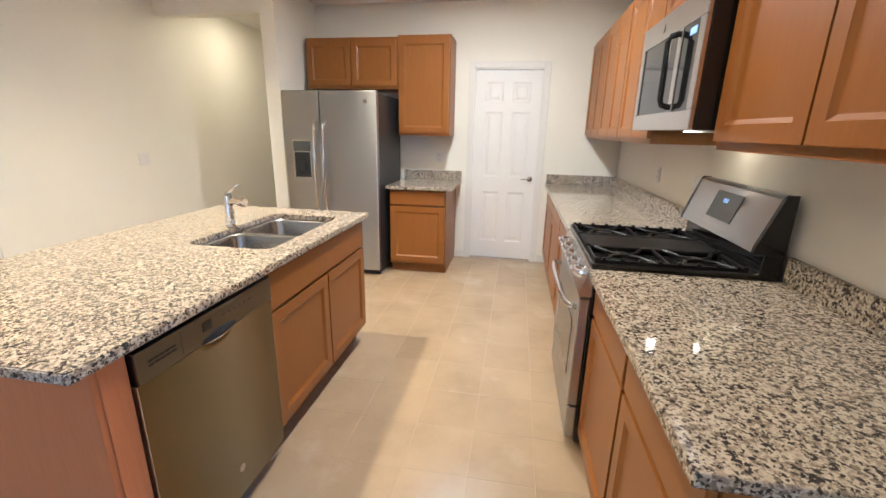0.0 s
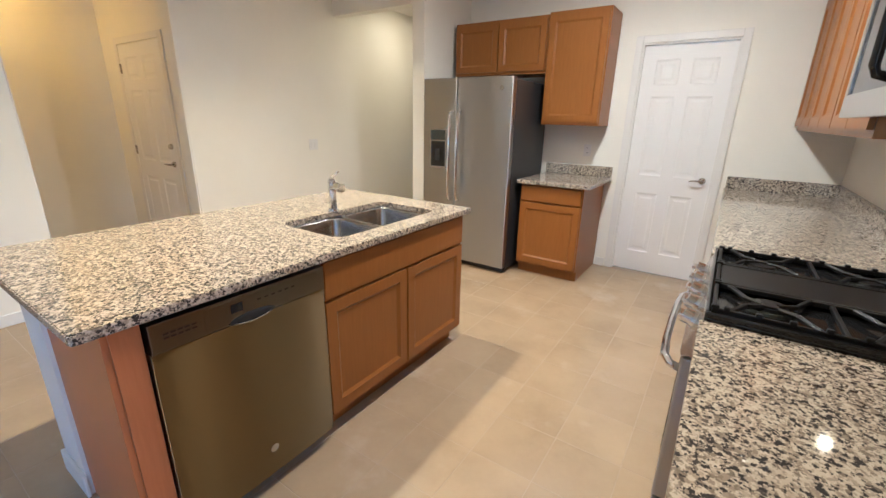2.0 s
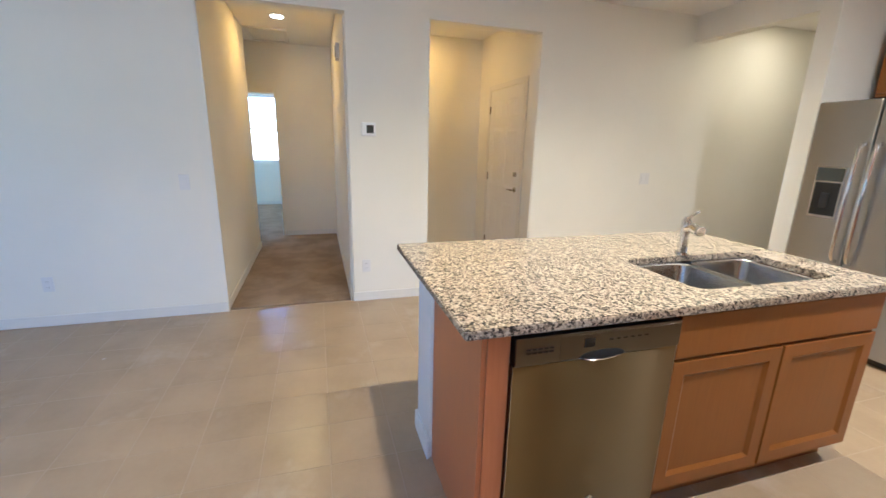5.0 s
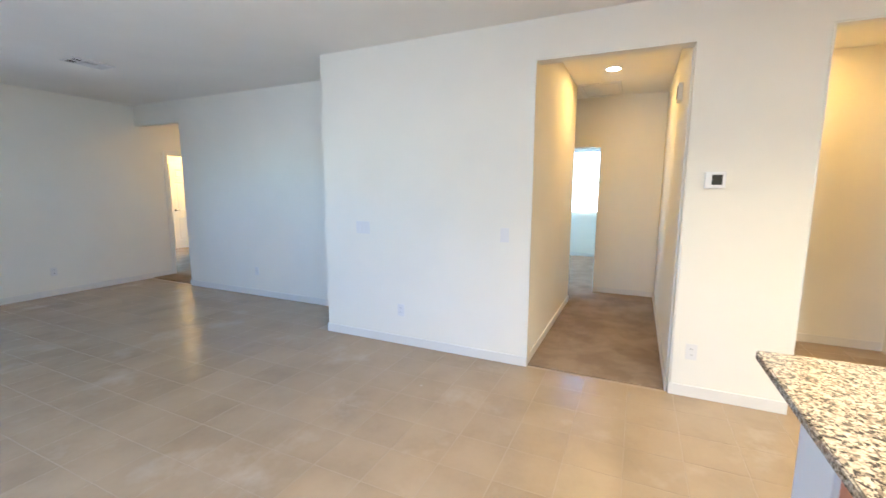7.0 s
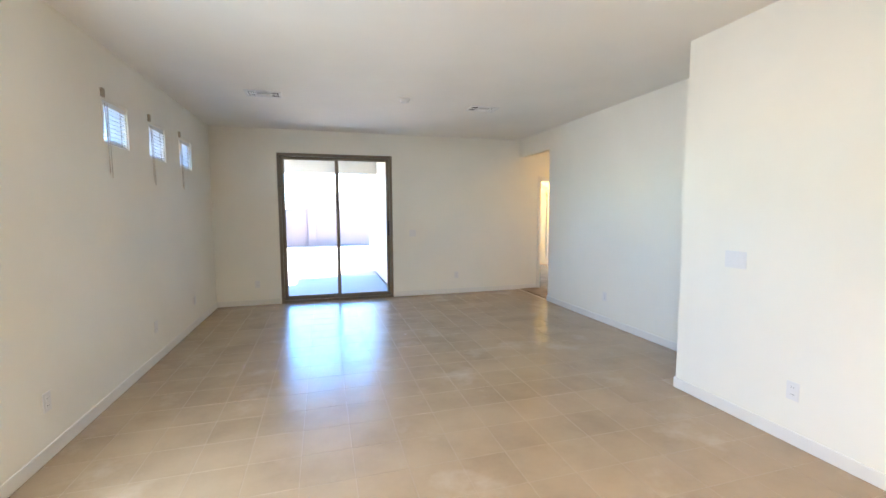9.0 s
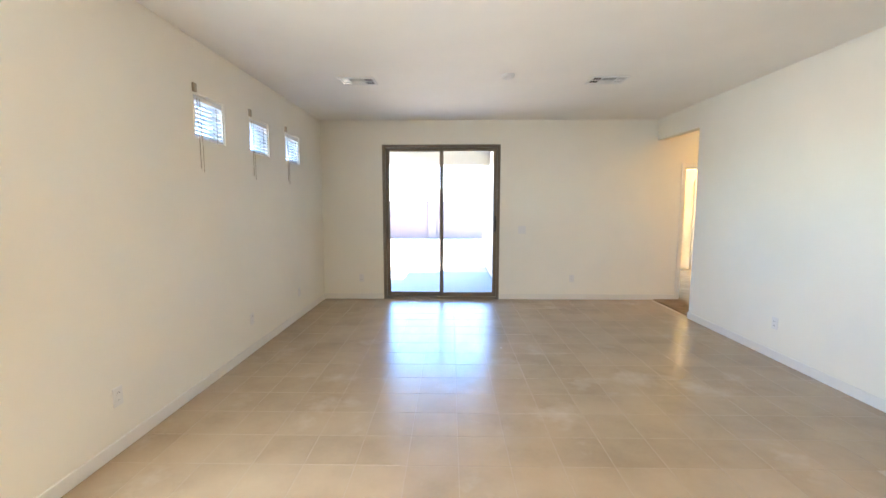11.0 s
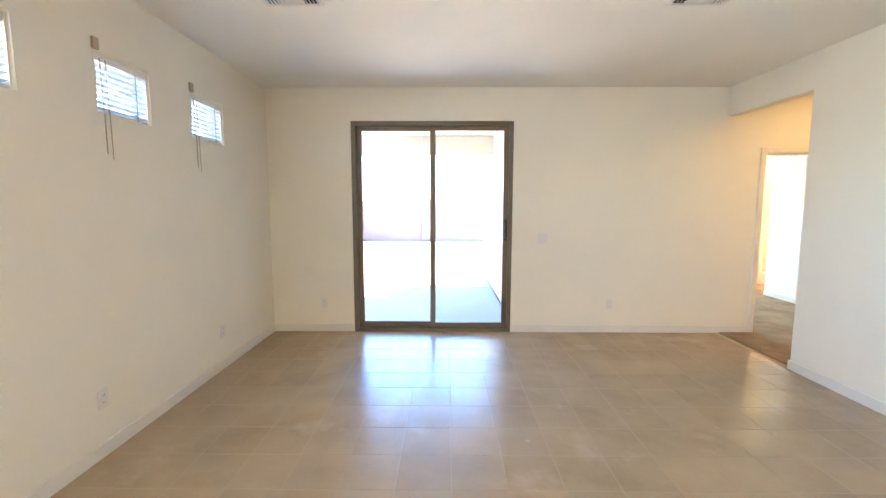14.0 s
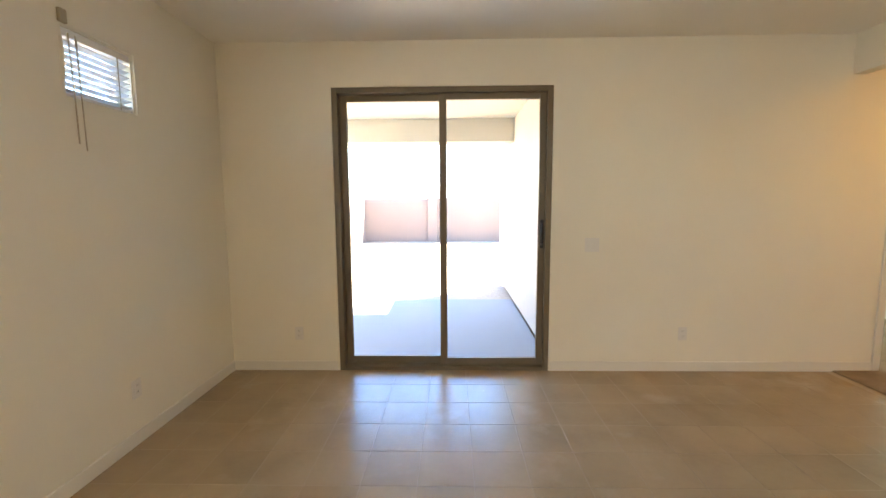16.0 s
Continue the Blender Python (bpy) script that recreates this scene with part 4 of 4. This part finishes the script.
def stove():
    x0, x1, y0, y1 = RX + 0.005, XK - 0.03, SY0, SY1
    yc = (y0 + y1) / 2
    t = thing("gas_stove", (x0 + x1) / 2, yc, 0, "stainless gas range with black cast-iron grates", "stove")
    part("body", boxed(x0 + 0.02, x1, y0 + 0.002, y1 - 0.002, 0.05, CT - 0.015, 0.003), BLACK_GLOSS, t, "black enamel body")
    for yy in (y0 + 0.05, y1 - 0.05):
        for xx in (x0 + 0.08, x1 - 0.08):
            bm = bmesh.new()
            rod(bm, (xx, yy, 0), (xx, yy, 0.052), 0.018, seg=12)
            part("foot", bm, BLACK, t)
    d = part("oven_door", boxed(x0 - 0.028, x0 + 0.019, y0 + 0.004, y1 - 0.004, 0.245, 0.775, 0.006), STEEL_V, t)
    part("oven_window", boxed(x0 - 0.031, x0 - 0.027, y0 + 0.12, y1 - 0.12, 0.34, 0.62, 0.001), DARK_GLASS, d, "dark glass oven window")
    hp = [(x0 - 0.028, y0 + 0.05, 0.715), (x0 - 0.055, y0 + 0.052, 0.722), (x0 - 0.075, y0 + 0.09, 0.727), (x0 - 0.083, y0 + 0.20, 0.727), (x0 - 0.085, yc, 0.727),
          (x0 - 0.083, y1 - 0.20, 0.727), (x0 - 0.075, y1 - 0.09, 0.727), (x0 - 0.055, y1 - 0.052, 0.722), (x0 - 0.028, y1 - 0.05, 0.715)]
    part("handle", tube(hp, 0.013, 12), CHROME, d, "chrome bar handle", smooth=True)
    part("storage_drawer", boxed(x0 - 0.026, x0 + 0.019, y0 + 0.004, y1 - 0.004, 0.075, 0.235, 0.006), STEEL_V, t)
    # sloped control panel
    bm = bmesh.new()
    prof = ((x0 + 0.019, 0.785), (x0 - 0.030, 0.785), (x0 - 0.034, 0.80), (x0 + 0.004, 0.918), (x0 + 0.019, 0.918))
    ends_ = [[bm.verts.new((x, yy, z)) for x, z in prof] for yy in (y0 + 0.002, y1 - 0.002)]
    for k in range(5):
        bm.faces.new((ends_[0][k], ends_[0][(k + 1) % 5], ends_[1][(k + 1) % 5], ends_[1][k]))
    bm.faces.new(ends_[0])
    bm.faces.new(ends_[1])
    part("control_panel", bm, STEEL, t)
    nrm = Vector((-0.952, 0, 0.306))
    for k in range(5):
        p = Vector((x0 - 0.014, y0 + 0.11 + k * 0.135, 0.862))
        bm = bmesh.new()
        rod(bm, p, p + nrm * 0.010, 0.031, 0.029, 24)
        rod(bm, p + nrm * 0.010, p + nrm * 0.036, 0.026, 0.024, 24)
        q = nrm.to_track_quat("Z", "X").to_matrix().to_4x4()
        box(bm, -0.007, 0.007, -0.024, 0.024, 0, 0.016, 0.003, Matrix.Translation(p + nrm * 0.034) @ q)
        part("knob", bm, CHROME, t, "chrome burner knob")
    # cooktop tray
    bm = boxed(x0 + 0.006, x1 - 0.075, y0 - 0.002, y1 + 0.002, CT - 0.014, CT + 0.010, 0.005)
    for r in ((x0 + 0.006, x1 - 0.075, y0 - 0.002, y0 + 0.013), (x0 + 0.006, x1 - 0.075, y1 - 0.013, y1 + 0.002), (x0 + 0.006, x0 + 0.018, y0 + 0.013, y1 - 0.013)):
        box(bm, *r, CT + 0.008, CT + 0.026, 0.005)
    part("cooktop", bm, BLACK_GLOSS, t, "glossy black cooktop")
    for bx, by, r in ((x0 + 0.16, y0 + 0.16, 0.048), (x0 + 0.46, y0 + 0.16, 0.040), (x0 + 0.16, y1 - 0.16, 0.045), (x0 + 0.46, y1 - 0.16, 0.036), (x0 + 0.31, yc, 0.042)):
        bm = bmesh.new()
        rod(bm, (bx, by, CT + 0.009), (bx, by, CT + 0.020), r + 0.014, r + 0.010, 24)
        b = part("burner", bm, SCREEN, t, "grey burner base")
        bm = bmesh.new()
        rod(bm, (bx, by, CT + 0.020), (bx, by, CT + 0.029), r, r - 0.004, 24)
        part("burner_cap", bm, IRON, b)
    gz, gx0, gx1 = CT + 0.036, x0 + 0.020, x1 - 0.105
    third = (y1 - y0 - 0.03) / 3
    for k in range(3):
        a, b = y0 + 0.015 + k * third + 0.002, y0 + 0.015 + (k + 1) * third - 0.002
        bm = bmesh.new()
        w = 0.011
        for yy in (a, b - w):
            box(bm, gx0, gx1, yy, yy + w, gz - 0.016, gz, 0.003)
        for xx in (gx0, gx1 - w):
            box(bm, xx, xx + w, a + w, b - w, gz - 0.016, gz, 0.003)
        for xx in (gx0, gx1 - 0.016):
            for yy in (a, b - 0.016):
                box(bm, xx, xx + 0.016, yy, yy + 0.016, CT + 0.0095, gz - 0.012)
                box(bm, xx - 0.003, xx + 0.017, yy + 0.001, yy + 0.015, gz - 0.002, gz + 0.008, 0.003)
        if k == 1:
            g = part("grate", bm, IRON, t)
            part("griddle", boxed(gx0 + 0.014, gx1 - 0.014, a + 0.014, b - 0.014, gz - 0.016, gz - 0.002, 0.004), IRON, g, "flat cast-iron griddle plate")
            continue
        mid = (a + b) / 2
        edge = a + w / 2 if k == 0 else b - w / 2
        for n in range(8):
            fx_ = gx0 + 0.035 + n * (gx1 - gx0 - 0.07) / 7
            box(bm, fx_ - 0.008, fx_ + 0.008, edge - 0.0075, edge + 0.0075, gz - 0.004, gz + 0.009, 0.003)
        for cx in (x0 + 0.16, x0 + 0.46):
            for sx, sy in ((1, 1), (1, -1), (-1, 1), (-1, -1)):
                p = [Vector((cx + sx * 0.018, mid + sy * 0.012, gz - 0.006)), Vector((cx + sx * 0.06, mid + sy * 0.035, gz - 0.006)),
                     Vector((cx + sx * 0.085, mid + sy * (third / 2 - 0.035), gz - 0.006)), Vector((cx + sx * 0.10, mid + sy * (third / 2 - 0.008), gz - 0.006))]
                tb = tube(p, 0.0085, 6)
                me = bpy.data.meshes.new("tmp")
                tb.to_mesh(me)
                tb.free()
                bm.from_mesh(me)
                bpy.data.meshes.remove(me)
            box(bm, cx - 0.02, cx + 0.02, mid - 0.013, mid + 0.013, gz - 0.012, gz - 0.001, 0.002)
        box(bm, (gx0 + gx1) / 2 - 0.006, (gx0 + gx1) / 2 + 0.006, a + w, b - w, gz - 0.013, gz - 0.001, 0.002)
        part("grate", bm, IRON, t)
    # back guard: black base, slanted stainless console, black end caps
    gb = x1 - 0.075
    part("guard_base", boxed(gb, x1, y0 + 0.002, y1 - 0.002, CT - 0.01, 1.019, 0.006), BLACK_GLOSS, t, "glossy black back guard")

    def wedge(ya, yb, grow):
        bm = bmesh.new()
        prof = ((x1, 1.020 - grow), (gb - 0.035 - grow, 1.020 - grow), (gb - 0.03 - grow, 1.048), (gb + 0.032, 1.232 + grow), (gb + 0.045, 1.245 + grow), (x1, 1.245 + grow))
        e = [[bm.verts.new((x, yy, z)) for x, z in prof] for yy in (ya, yb)]
        for k in range(6):
            bm.faces.new((e[0][k], e[0][(k + 1) % 6], e[1][(k + 1) % 6], e[1][k]))
        bm.faces.new(e[0])
        bm.faces.new(e[1])
        return bm

    c = part("console", wedge(y0 + 0.022, y1 - 0.022, 0), STEEL_V, t)
    part("end_cap", wedge(y0, y0 + 0.021, 0.003), BLACK_GLOSS, t, "black end cap")
    part("end_cap", wedge(y1 - 0.021, y1, 0.003), BLACK_GLOSS, t, "black end cap")
    sl = Vector((0.062, 0, 0.187)).normalized()
    nn = Vector((-sl.z, 0, sl.x))
    mm = Matrix((( 0, sl.x, nn.x, 0), (-1, 0, 0, 0), (0, sl.z, nn.z, 0), (0, 0, 0, 1)))
    o = Matrix.Translation(Vector((gb - 0.03, yc, 1.048))) @ mm
    part("touch_panel", boxed(-0.12, 0.12, 0.035, 0.165, 0.0005, 0.003, 0.001, o), SCREEN, c, "dark grey touch panel")
    for kx in (-0.028, -0.012, 0.004):
        part("digit", boxed(kx, kx + 0.010, 0.115, 0.135, 0.003, 0.0036, 0, o), DISPLAY, c, "lit clock digit")
    for kx in range(5):
        for kz in range(3):
            part("key_mark", boxed(-0.10 + kx * 0.04, -0.08 + kx * 0.04, 0.05 + kz * 0.02, 0.053 + kz * 0.02, 0.003, 0.0034, 0, o), IRON, c)


stove()

# refrigerator
def fridge():
    x0, x1, yf, yb, z1 = -2.150, -1.205, 3.90, 4.72, 1.795
    t = thing("refrigerator", (x0 + x1) / 2, 4.3, 0, "side-by-side stainless refrigerator with an ice dispenser", "refrigerator")
    part("cabinet_body", boxed(x0 + 0.008, x1 - 0.004, yf + 0.075, yb, 0.03, z1 - 0.02, 0.006), material("dark fridge side", (0.03, 0.03, 0.032), 0.35), t, "dark grey side panels")
    part("kick_grille", boxed(x0 + 0.02, x1 - 0.02, yf + 0.06, yf + 0.10, 0.005, 0.055), BLACK, t, "black kick grille")
    for xx in (x0 + 0.06, x1 - 0.06):
        bm = bmesh.new()
        rod(bm, (xx, yf + 0.1, 0), (xx, yf + 0.1, 0.031), 0.02, seg=12)
        part("foot", bm, BLACK, t)
    split = -1.770
    zd = (0.06, z1)
    fz = part("freezer_door", boxed(x0, split - 0.004, yf, yf + 0.068, *zd, 0.010), STEEL_V, t)
    part("fridge_door", boxed(split + 0.004, x1, yf, yf + 0.068, *zd, 0.010), STEEL_V, t)
    for xx in (split - 0.045, split + 0.045):
        pts = [(xx, yf, 1.50), (xx, yf - 0.035, 1.49), (xx, yf - 0.052, 1.45), (xx, yf - 0.060, 1.15), (xx, yf - 0.052, 0.72), (xx, yf - 0.035, 0.68), (xx, yf, 0.67)]
        part("handle", tube(pts, 0.014, 12), CHROME, t, "long curved chrome handle", smooth=True)
    a, b = x0 + 0.085, x0 + 0.275
    dsp = part("dispenser", boxed(a, b, yf - 0.006, yf + 0.002, 0.965, 1.34, 0.003), NICKEL, t, "ice and water dispenser surround")
    part("dispenser_recess", boxed(a + 0.014, b - 0.014, yf - 0.009, yf - 0.004, 0.985, 1.225, 0.002), BLACK_GLOSS, dsp, "black dispenser recess")
    part("dispenser_panel", boxed(a + 0.010, b - 0.010, yf - 0.010, yf - 0.005, 1.235, 1.330, 0.002), SCREEN, dsp, "grey control panel")
    part("paddle", boxed((a + b) / 2 - 0.025, (a + b) / 2 + 0.025, yf - 0.016, yf - 0.008, 1.04, 1.15, 0.003), BLACK, dsp)
    bm = bmesh.new()
    rod(bm, (x1 - 0.11, yf - 0.003, 1.70), (x1 - 0.11, yf + 0.001, 1.70), 0.020, seg=24)
    part("badge", bm, NICKEL, t, "round badge")


fridge()

cabinet("fridge_wall_cabinet", ROT_S(-2.135, 4.42, 1.855), 0.985, 2.345 - 1.855, 0.367, [("door", 0.012, 0.486, 0.028, 0.462), ("door", 0.499, 0.973, 0.028, 0.462)],
        "stained maple wall cabinet with two doors over the refrigerator")
cabinet("wall_cabinet", ROT_S(-1.148, 4.42, 1.40), 0.54, 2.36 - 1.40, 0.367, [("door", 0.012, 0.528, 0.028, 0.932)], "tall single-door stained maple wall cabinet")
cabinet("base_cabinet", ROT_S(-1.155, 4.085, 0), 0.585, BH, 0.712, [("drawer", 0.012, 0.573, 0.725, 0.865), ("door", 0.012, 0.573, 0.125, 0.708)],
        "narrow stained maple base cabinet with a drawer over a door", toe=0.10)
counter("countertop", -1.180, -0.510, 4.045, YN - 0.001, "small speckled granite worktop beside the refrigerator", [(-1.180, -0.510, YN - 0.022, YN - 0.001)])

# ---- small fixtures ----
def plate(kind, m, w=0.072, h=0.115, gangs=1, label="white electrical outlet on the wall"):
    o = m @ Vector((0, 0, 0))
    t = thing(kind, o.x, o.y, o.z, label, "outlet" if kind == "outlet" else "light switch", "wall plates")
    part("plate", boxed(-w / 2, w / 2, -0.006, 0, -h / 2, h / 2, 0.002, m), PLASTIC, t)
    for k in range(gangs):
        cx = (k - (gangs - 1) / 2) * 0.046
        if kind == "outlet":
            for z in (-0.022, 0.022):
                p = part("socket", boxed(cx - 0.015, cx + 0.015, -0.009, -0.005, z - 0.014, z + 0.014, 0.002, m), PLASTIC, t)
                for sx in (-0.006, 0.006):
                    part("slot", boxed(cx + sx - 0.0012, cx + sx + 0.0012, -0.0095, -0.0088, z - 0.003, z + 0.006, 0, m), BLACK, p)
        else:
            part("rocker", boxed(cx - 0.016, cx + 0.016, -0.010, -0.005, -0.033, 0.033, 0.003, m), PLASTIC, t)
    return t


def on_west(x, y, z):
    return pose(x, y, z, 0, 0, 90)


def on_east(x, y, z):
    return pose(x, y, z, 0, 0, -90)


for y in (-1.69, 0.696):
    plate("outlet", on_west(XW, y, 0.335))
plate("outlet", on_west(XL, -4.43, 0.345))
plate("light_switch", on_west(XW, -2.106, 1.105), 0.155, 0.118, 3, "white three-gang light switch on the wall")
plate("light_switch", on_west(XW, -0.692, 1.10), 0.072, 0.118, 1, "white single light switch beside the hallway opening")
plate("light_switch", on_west(XW, 3.66, 1.122), 0.118, 0.118, 2, "white double light switch on the wall")
for y in (-2.83, -4.515, -5.81):
    plate("outlet", on_east(XE, y, 0.34))
for x in (0.233, -3.047):
    plate("outlet", pose(x, YS, 0.33, 0, 0, 180))
plate("outlet", pose(-2.0, -8.85, 0.34, 0, 0, 90), label="white electrical outlet on the patio wall")
plate("outlet", pose(-6.38, -8.23, 0.33, 0, 0, 90))
plate("light_switch", pose(-2.26, YS, 1.09, 0, 0, 180), 0.118, 0.118, 2, "white double light switch beside the patio door")
plate("outlet", pose(-2.0, -8.52, 0.36, 0, 0, 90), 0.075, 0.13, 1, "outdoor outlet in a grey cover on the patio wall")
plate("outlet", on_east(XK, 3.45, 1.17))
plate("outlet", on_east(XK, 2.75, 1.17))
plate("outlet", pose(-0.775, YN, 1.16))

t = thing("thermostat", XW, 0.74, 1.54, "white wall thermostat with a dark screen", "thermostat")
m = on_west(XW, 0.74, 1.54)
part("housing", boxed(-0.060, 0.060, -0.024, 0, -0.055, 0.055, 0.006, m), BRIGHT, t)
part("screen", boxed(-0.020, 0.040, -0.0255, -0.0235, -0.032, 0.034, 0, m), SCREEN, t, "dark grey screen")


def ceiling_vent(x, y, label="white louvred ceiling air vent"):
    t = thing("ceiling_vent", x, y, H, label, "air vent", "ceiling air vents")
    w, d, e = 0.37, 0.24, 0.022
    bm = bmesh.new()
    for x0, x1, y0, y1 in ((-w / 2, w / 2, -d / 2, -d / 2 + e), (-w / 2, w / 2, d / 2 - e, d / 2), (-w / 2, -w / 2 + e, -d / 2 + e, d / 2 - e), (w / 2 - e, w / 2, -d / 2 + e, d / 2 - e),
                           (-0.075, -0.067, -d / 2 + e, d / 2 - e), (0.067, 0.075, -d / 2 + e, d / 2 - e), (-w / 2 + e, -0.075, -0.006, 0.006), (0.075, w / 2 - e, -0.006, 0.006)):
        box(bm, x + x0, x + x1, y + y0, y + y1, H - 0.012, H, 0.002)
    part("frame", bm, PLASTIC, t)
    # near-black sheet on the ceiling paints the shade between the slats
    part("backing", boxed(x - w / 2 + 0.015, x + w / 2 - 0.015, y - d / 2 + 0.015, y + d / 2 - 0.015, H - 0.0025, H - 0.0005), DARK, t, "dark sheet painted as the shade behind the slats")
    for side in (-1, 1):
        for k in range(4):
            xx = x + side * (0.087 + k * 0.023)
            part("slat", boxed(-0.0055, 0.0055, -d / 2 + e, d / 2 - e, -0.0008, 0.0008, 0, pose(xx, y, H - 0.008, 0, side * 38, 0)), PLASTIC, t)
    for k in range(8):
        yy = y - d / 2 + 0.036 + k * 0.024
        part("slat", boxed(-0.067, 0.067, -0.0065, 0.0065, -0.0008, 0.0008, 0, pose(x, yy, H - 0.008, -35 if k > 3 else 35, 0, 0)), PLASTIC, t)


ceiling_vent(-0.20, -4.92)
ceiling_vent(-2.75, -4.92)
t = thing("smoke_detector", -1.72, -4.75, H, "round white smoke detector on the ceiling", "smoke detector")
bm = bmesh.new()
rod(bm, (-1.72, -4.75, H - 0.012), (-1.72, -4.75, H), 0.066, seg=32)
part("mount", bm, PLASTIC, t)
bm = bmesh.new()
rod(bm, (-1.72, -4.75, H - 0.035), (-1.72, -4.75, H - 0.012), 0.048, 0.060, 32)
part("cover", bm, PLASTIC, t)

for x, y, watts, c in CANS:
    t = thing("recessed_light", x, y, H, "lit round recessed ceiling light with a white trim", "ceiling light", "recessed ceiling lights")
    bm = bmesh.new()
    rod(bm, (x, y, H - 0.006), (x, y, H - 0.0005), 0.088, 0.095, 32)
    part("trim_ring", bm, PLASTIC, t)
    bm = bmesh.new()
    rod(bm, (x, y, H - 0.009), (x, y, H - 0.006), 0.068, 0.070, 32)
    part("lens", bm, LENS_WARM, t, "glowing lens")

# corridor: ceiling hatch and door chime; garage entry: return-air grille
t = thing("attic_hatch", -6.05, -0.22, H, "painted ceiling hatch with a raised frame", "ceiling hatch")
bm = bmesh.new()
for r in ((-6.40, -5.70, -0.46, -0.42), (-6.40, -5.70, -0.02, 0.02), (-6.40, -6.36, -0.42, -0.02), (-5.74, -5.70, -0.42, -0.02)):
    box(bm, *r, H - 0.02, H)
part("frame", bm, TRIM, t)
part("panel", boxed(-6.36, -5.74, -0.42, -0.02, H - 0.008, H - 0.0005), CEIL, t)
t = thing("door_chime", -4.3, 0.56, 2.22, "white door chime box with a dark grille", "door chime")
part("housing", boxed(-4.37, -4.23, 0.525, 0.560, 2.20, 2.34, 0.006), PLASTIC, t)
part("grille", boxed(-4.35, -4.25, 0.522, 0.526, 2.22, 2.32), SCREEN, t)
t = thing("air_grille", -4.2, 1.42, H, "white return-air grille in the garage entry ceiling", "air vent")
part("frame", boxed(-4.45, -3.95, 1.24, 1.60, H - 0.012, H, 0.003), PLASTIC, t)
for k in range(11):
    part("slat", boxed(-4.42, -3.98, 1.27 + k * 0.028, 1.285 + k * 0.028, H - 0.018, H - 0.011), SCREEN, t)

# ---- floor tiles ----
PX, PY, GX, GY, JOINT = 0.2945, 0.3015, -0.615, 0.301, 0.0036
slab = boxed(-5.36, XK + 0.02, YS - 0.15, 7.0, -0.12, -0.0010)
floor = solid("floor", slab, GROUT, "beige square porcelain floor tiles with pale grout", "floor", "structure")
shared, rest = {}, bmesh.new()


def tile_geometry(bm, w, d, at=(0, 0, 0)):
    e = 0.0012
    lo = [bm.verts.new((at[0] + sx * w / 2, at[1] + sy * d / 2, -0.006)) for sx, sy in ((-1, -1), (1, -1), (1, 1), (-1, 1))]
    md = [bm.verts.new((at[0] + sx * w / 2, at[1] + sy * d / 2, at[2] - 0.0006)) for sx, sy in ((-1, -1), (1, -1), (1, 1), (-1, 1))]
    up = [bm.verts.new((at[0] + sx * (w / 2 - e), at[1] + sy * (d / 2 - e), at[2])) for sx, sy in ((-1, -1), (1, -1), (1, 1), (-1, 1))]
    for a, b in ((lo, md), (md, up)):
        for k in range(4):
            bm.faces.new((a[k], a[(k + 1) % 4], b[(k + 1) % 4], b[k]))
    bm.faces.new(up)


singles = 0
for j in range(-25, 24):
    for i in range(-17, 8):
        x0, y0 = GX + i * PX, GY + j * PY
        x1, y1, yc = x0 + PX, y0 + PY, y0 + PY / 2
        lo = XL if yc < -2.565 else (-5.30 if 1.18 < yc < 2.43 else XW)
        hi = XE if yc < 0 else (XK if yc < YN else -2.325)
        x0, x1, y0, y1 = max(x0, lo), min(x1, hi), max(y0, YS), min(y1, 6.9)
        if x1 - x0 < 0.02 or y1 - y0 < 0.02:
            continue
        w, d = round(x1 - x0 - JOINT, 3), round(y1 - y0 - JOINT, 3)
        c = ((x0 + x1) / 2, (y0 + y1) / 2)
        if singles < 300 and ((-2.3 < c[0] < 0.2 and -6.92 < c[1] < -3.2) or (-0.9 < c[0] < 0.5 and 0.6 < c[1] < 4.8) or (-2.9 < c[0] < -1.2 and -2.2 < c[1] < 0.7)):
            singles += 1
            if (w, d) not in shared:
                bm = bmesh.new()
                tile_geometry(bm, w, d)
                me = bpy.data.meshes.new("tile")
                bm.to_mesh(me)
                bm.free()
                me.materials.append(TILE)
                shared[(w, d)] = me
            ob = new("tile", shared[(w, d)])
            ob.parent = floor
            ob.location = (*c, random.uniform(-0.0002, 0.0002))
        else:
            tile_geometry(rest, w, d, (*c, random.uniform(-0.0002, 0.0002)))
part("tiles", rest, TILE_REST, floor, "", "stuff")
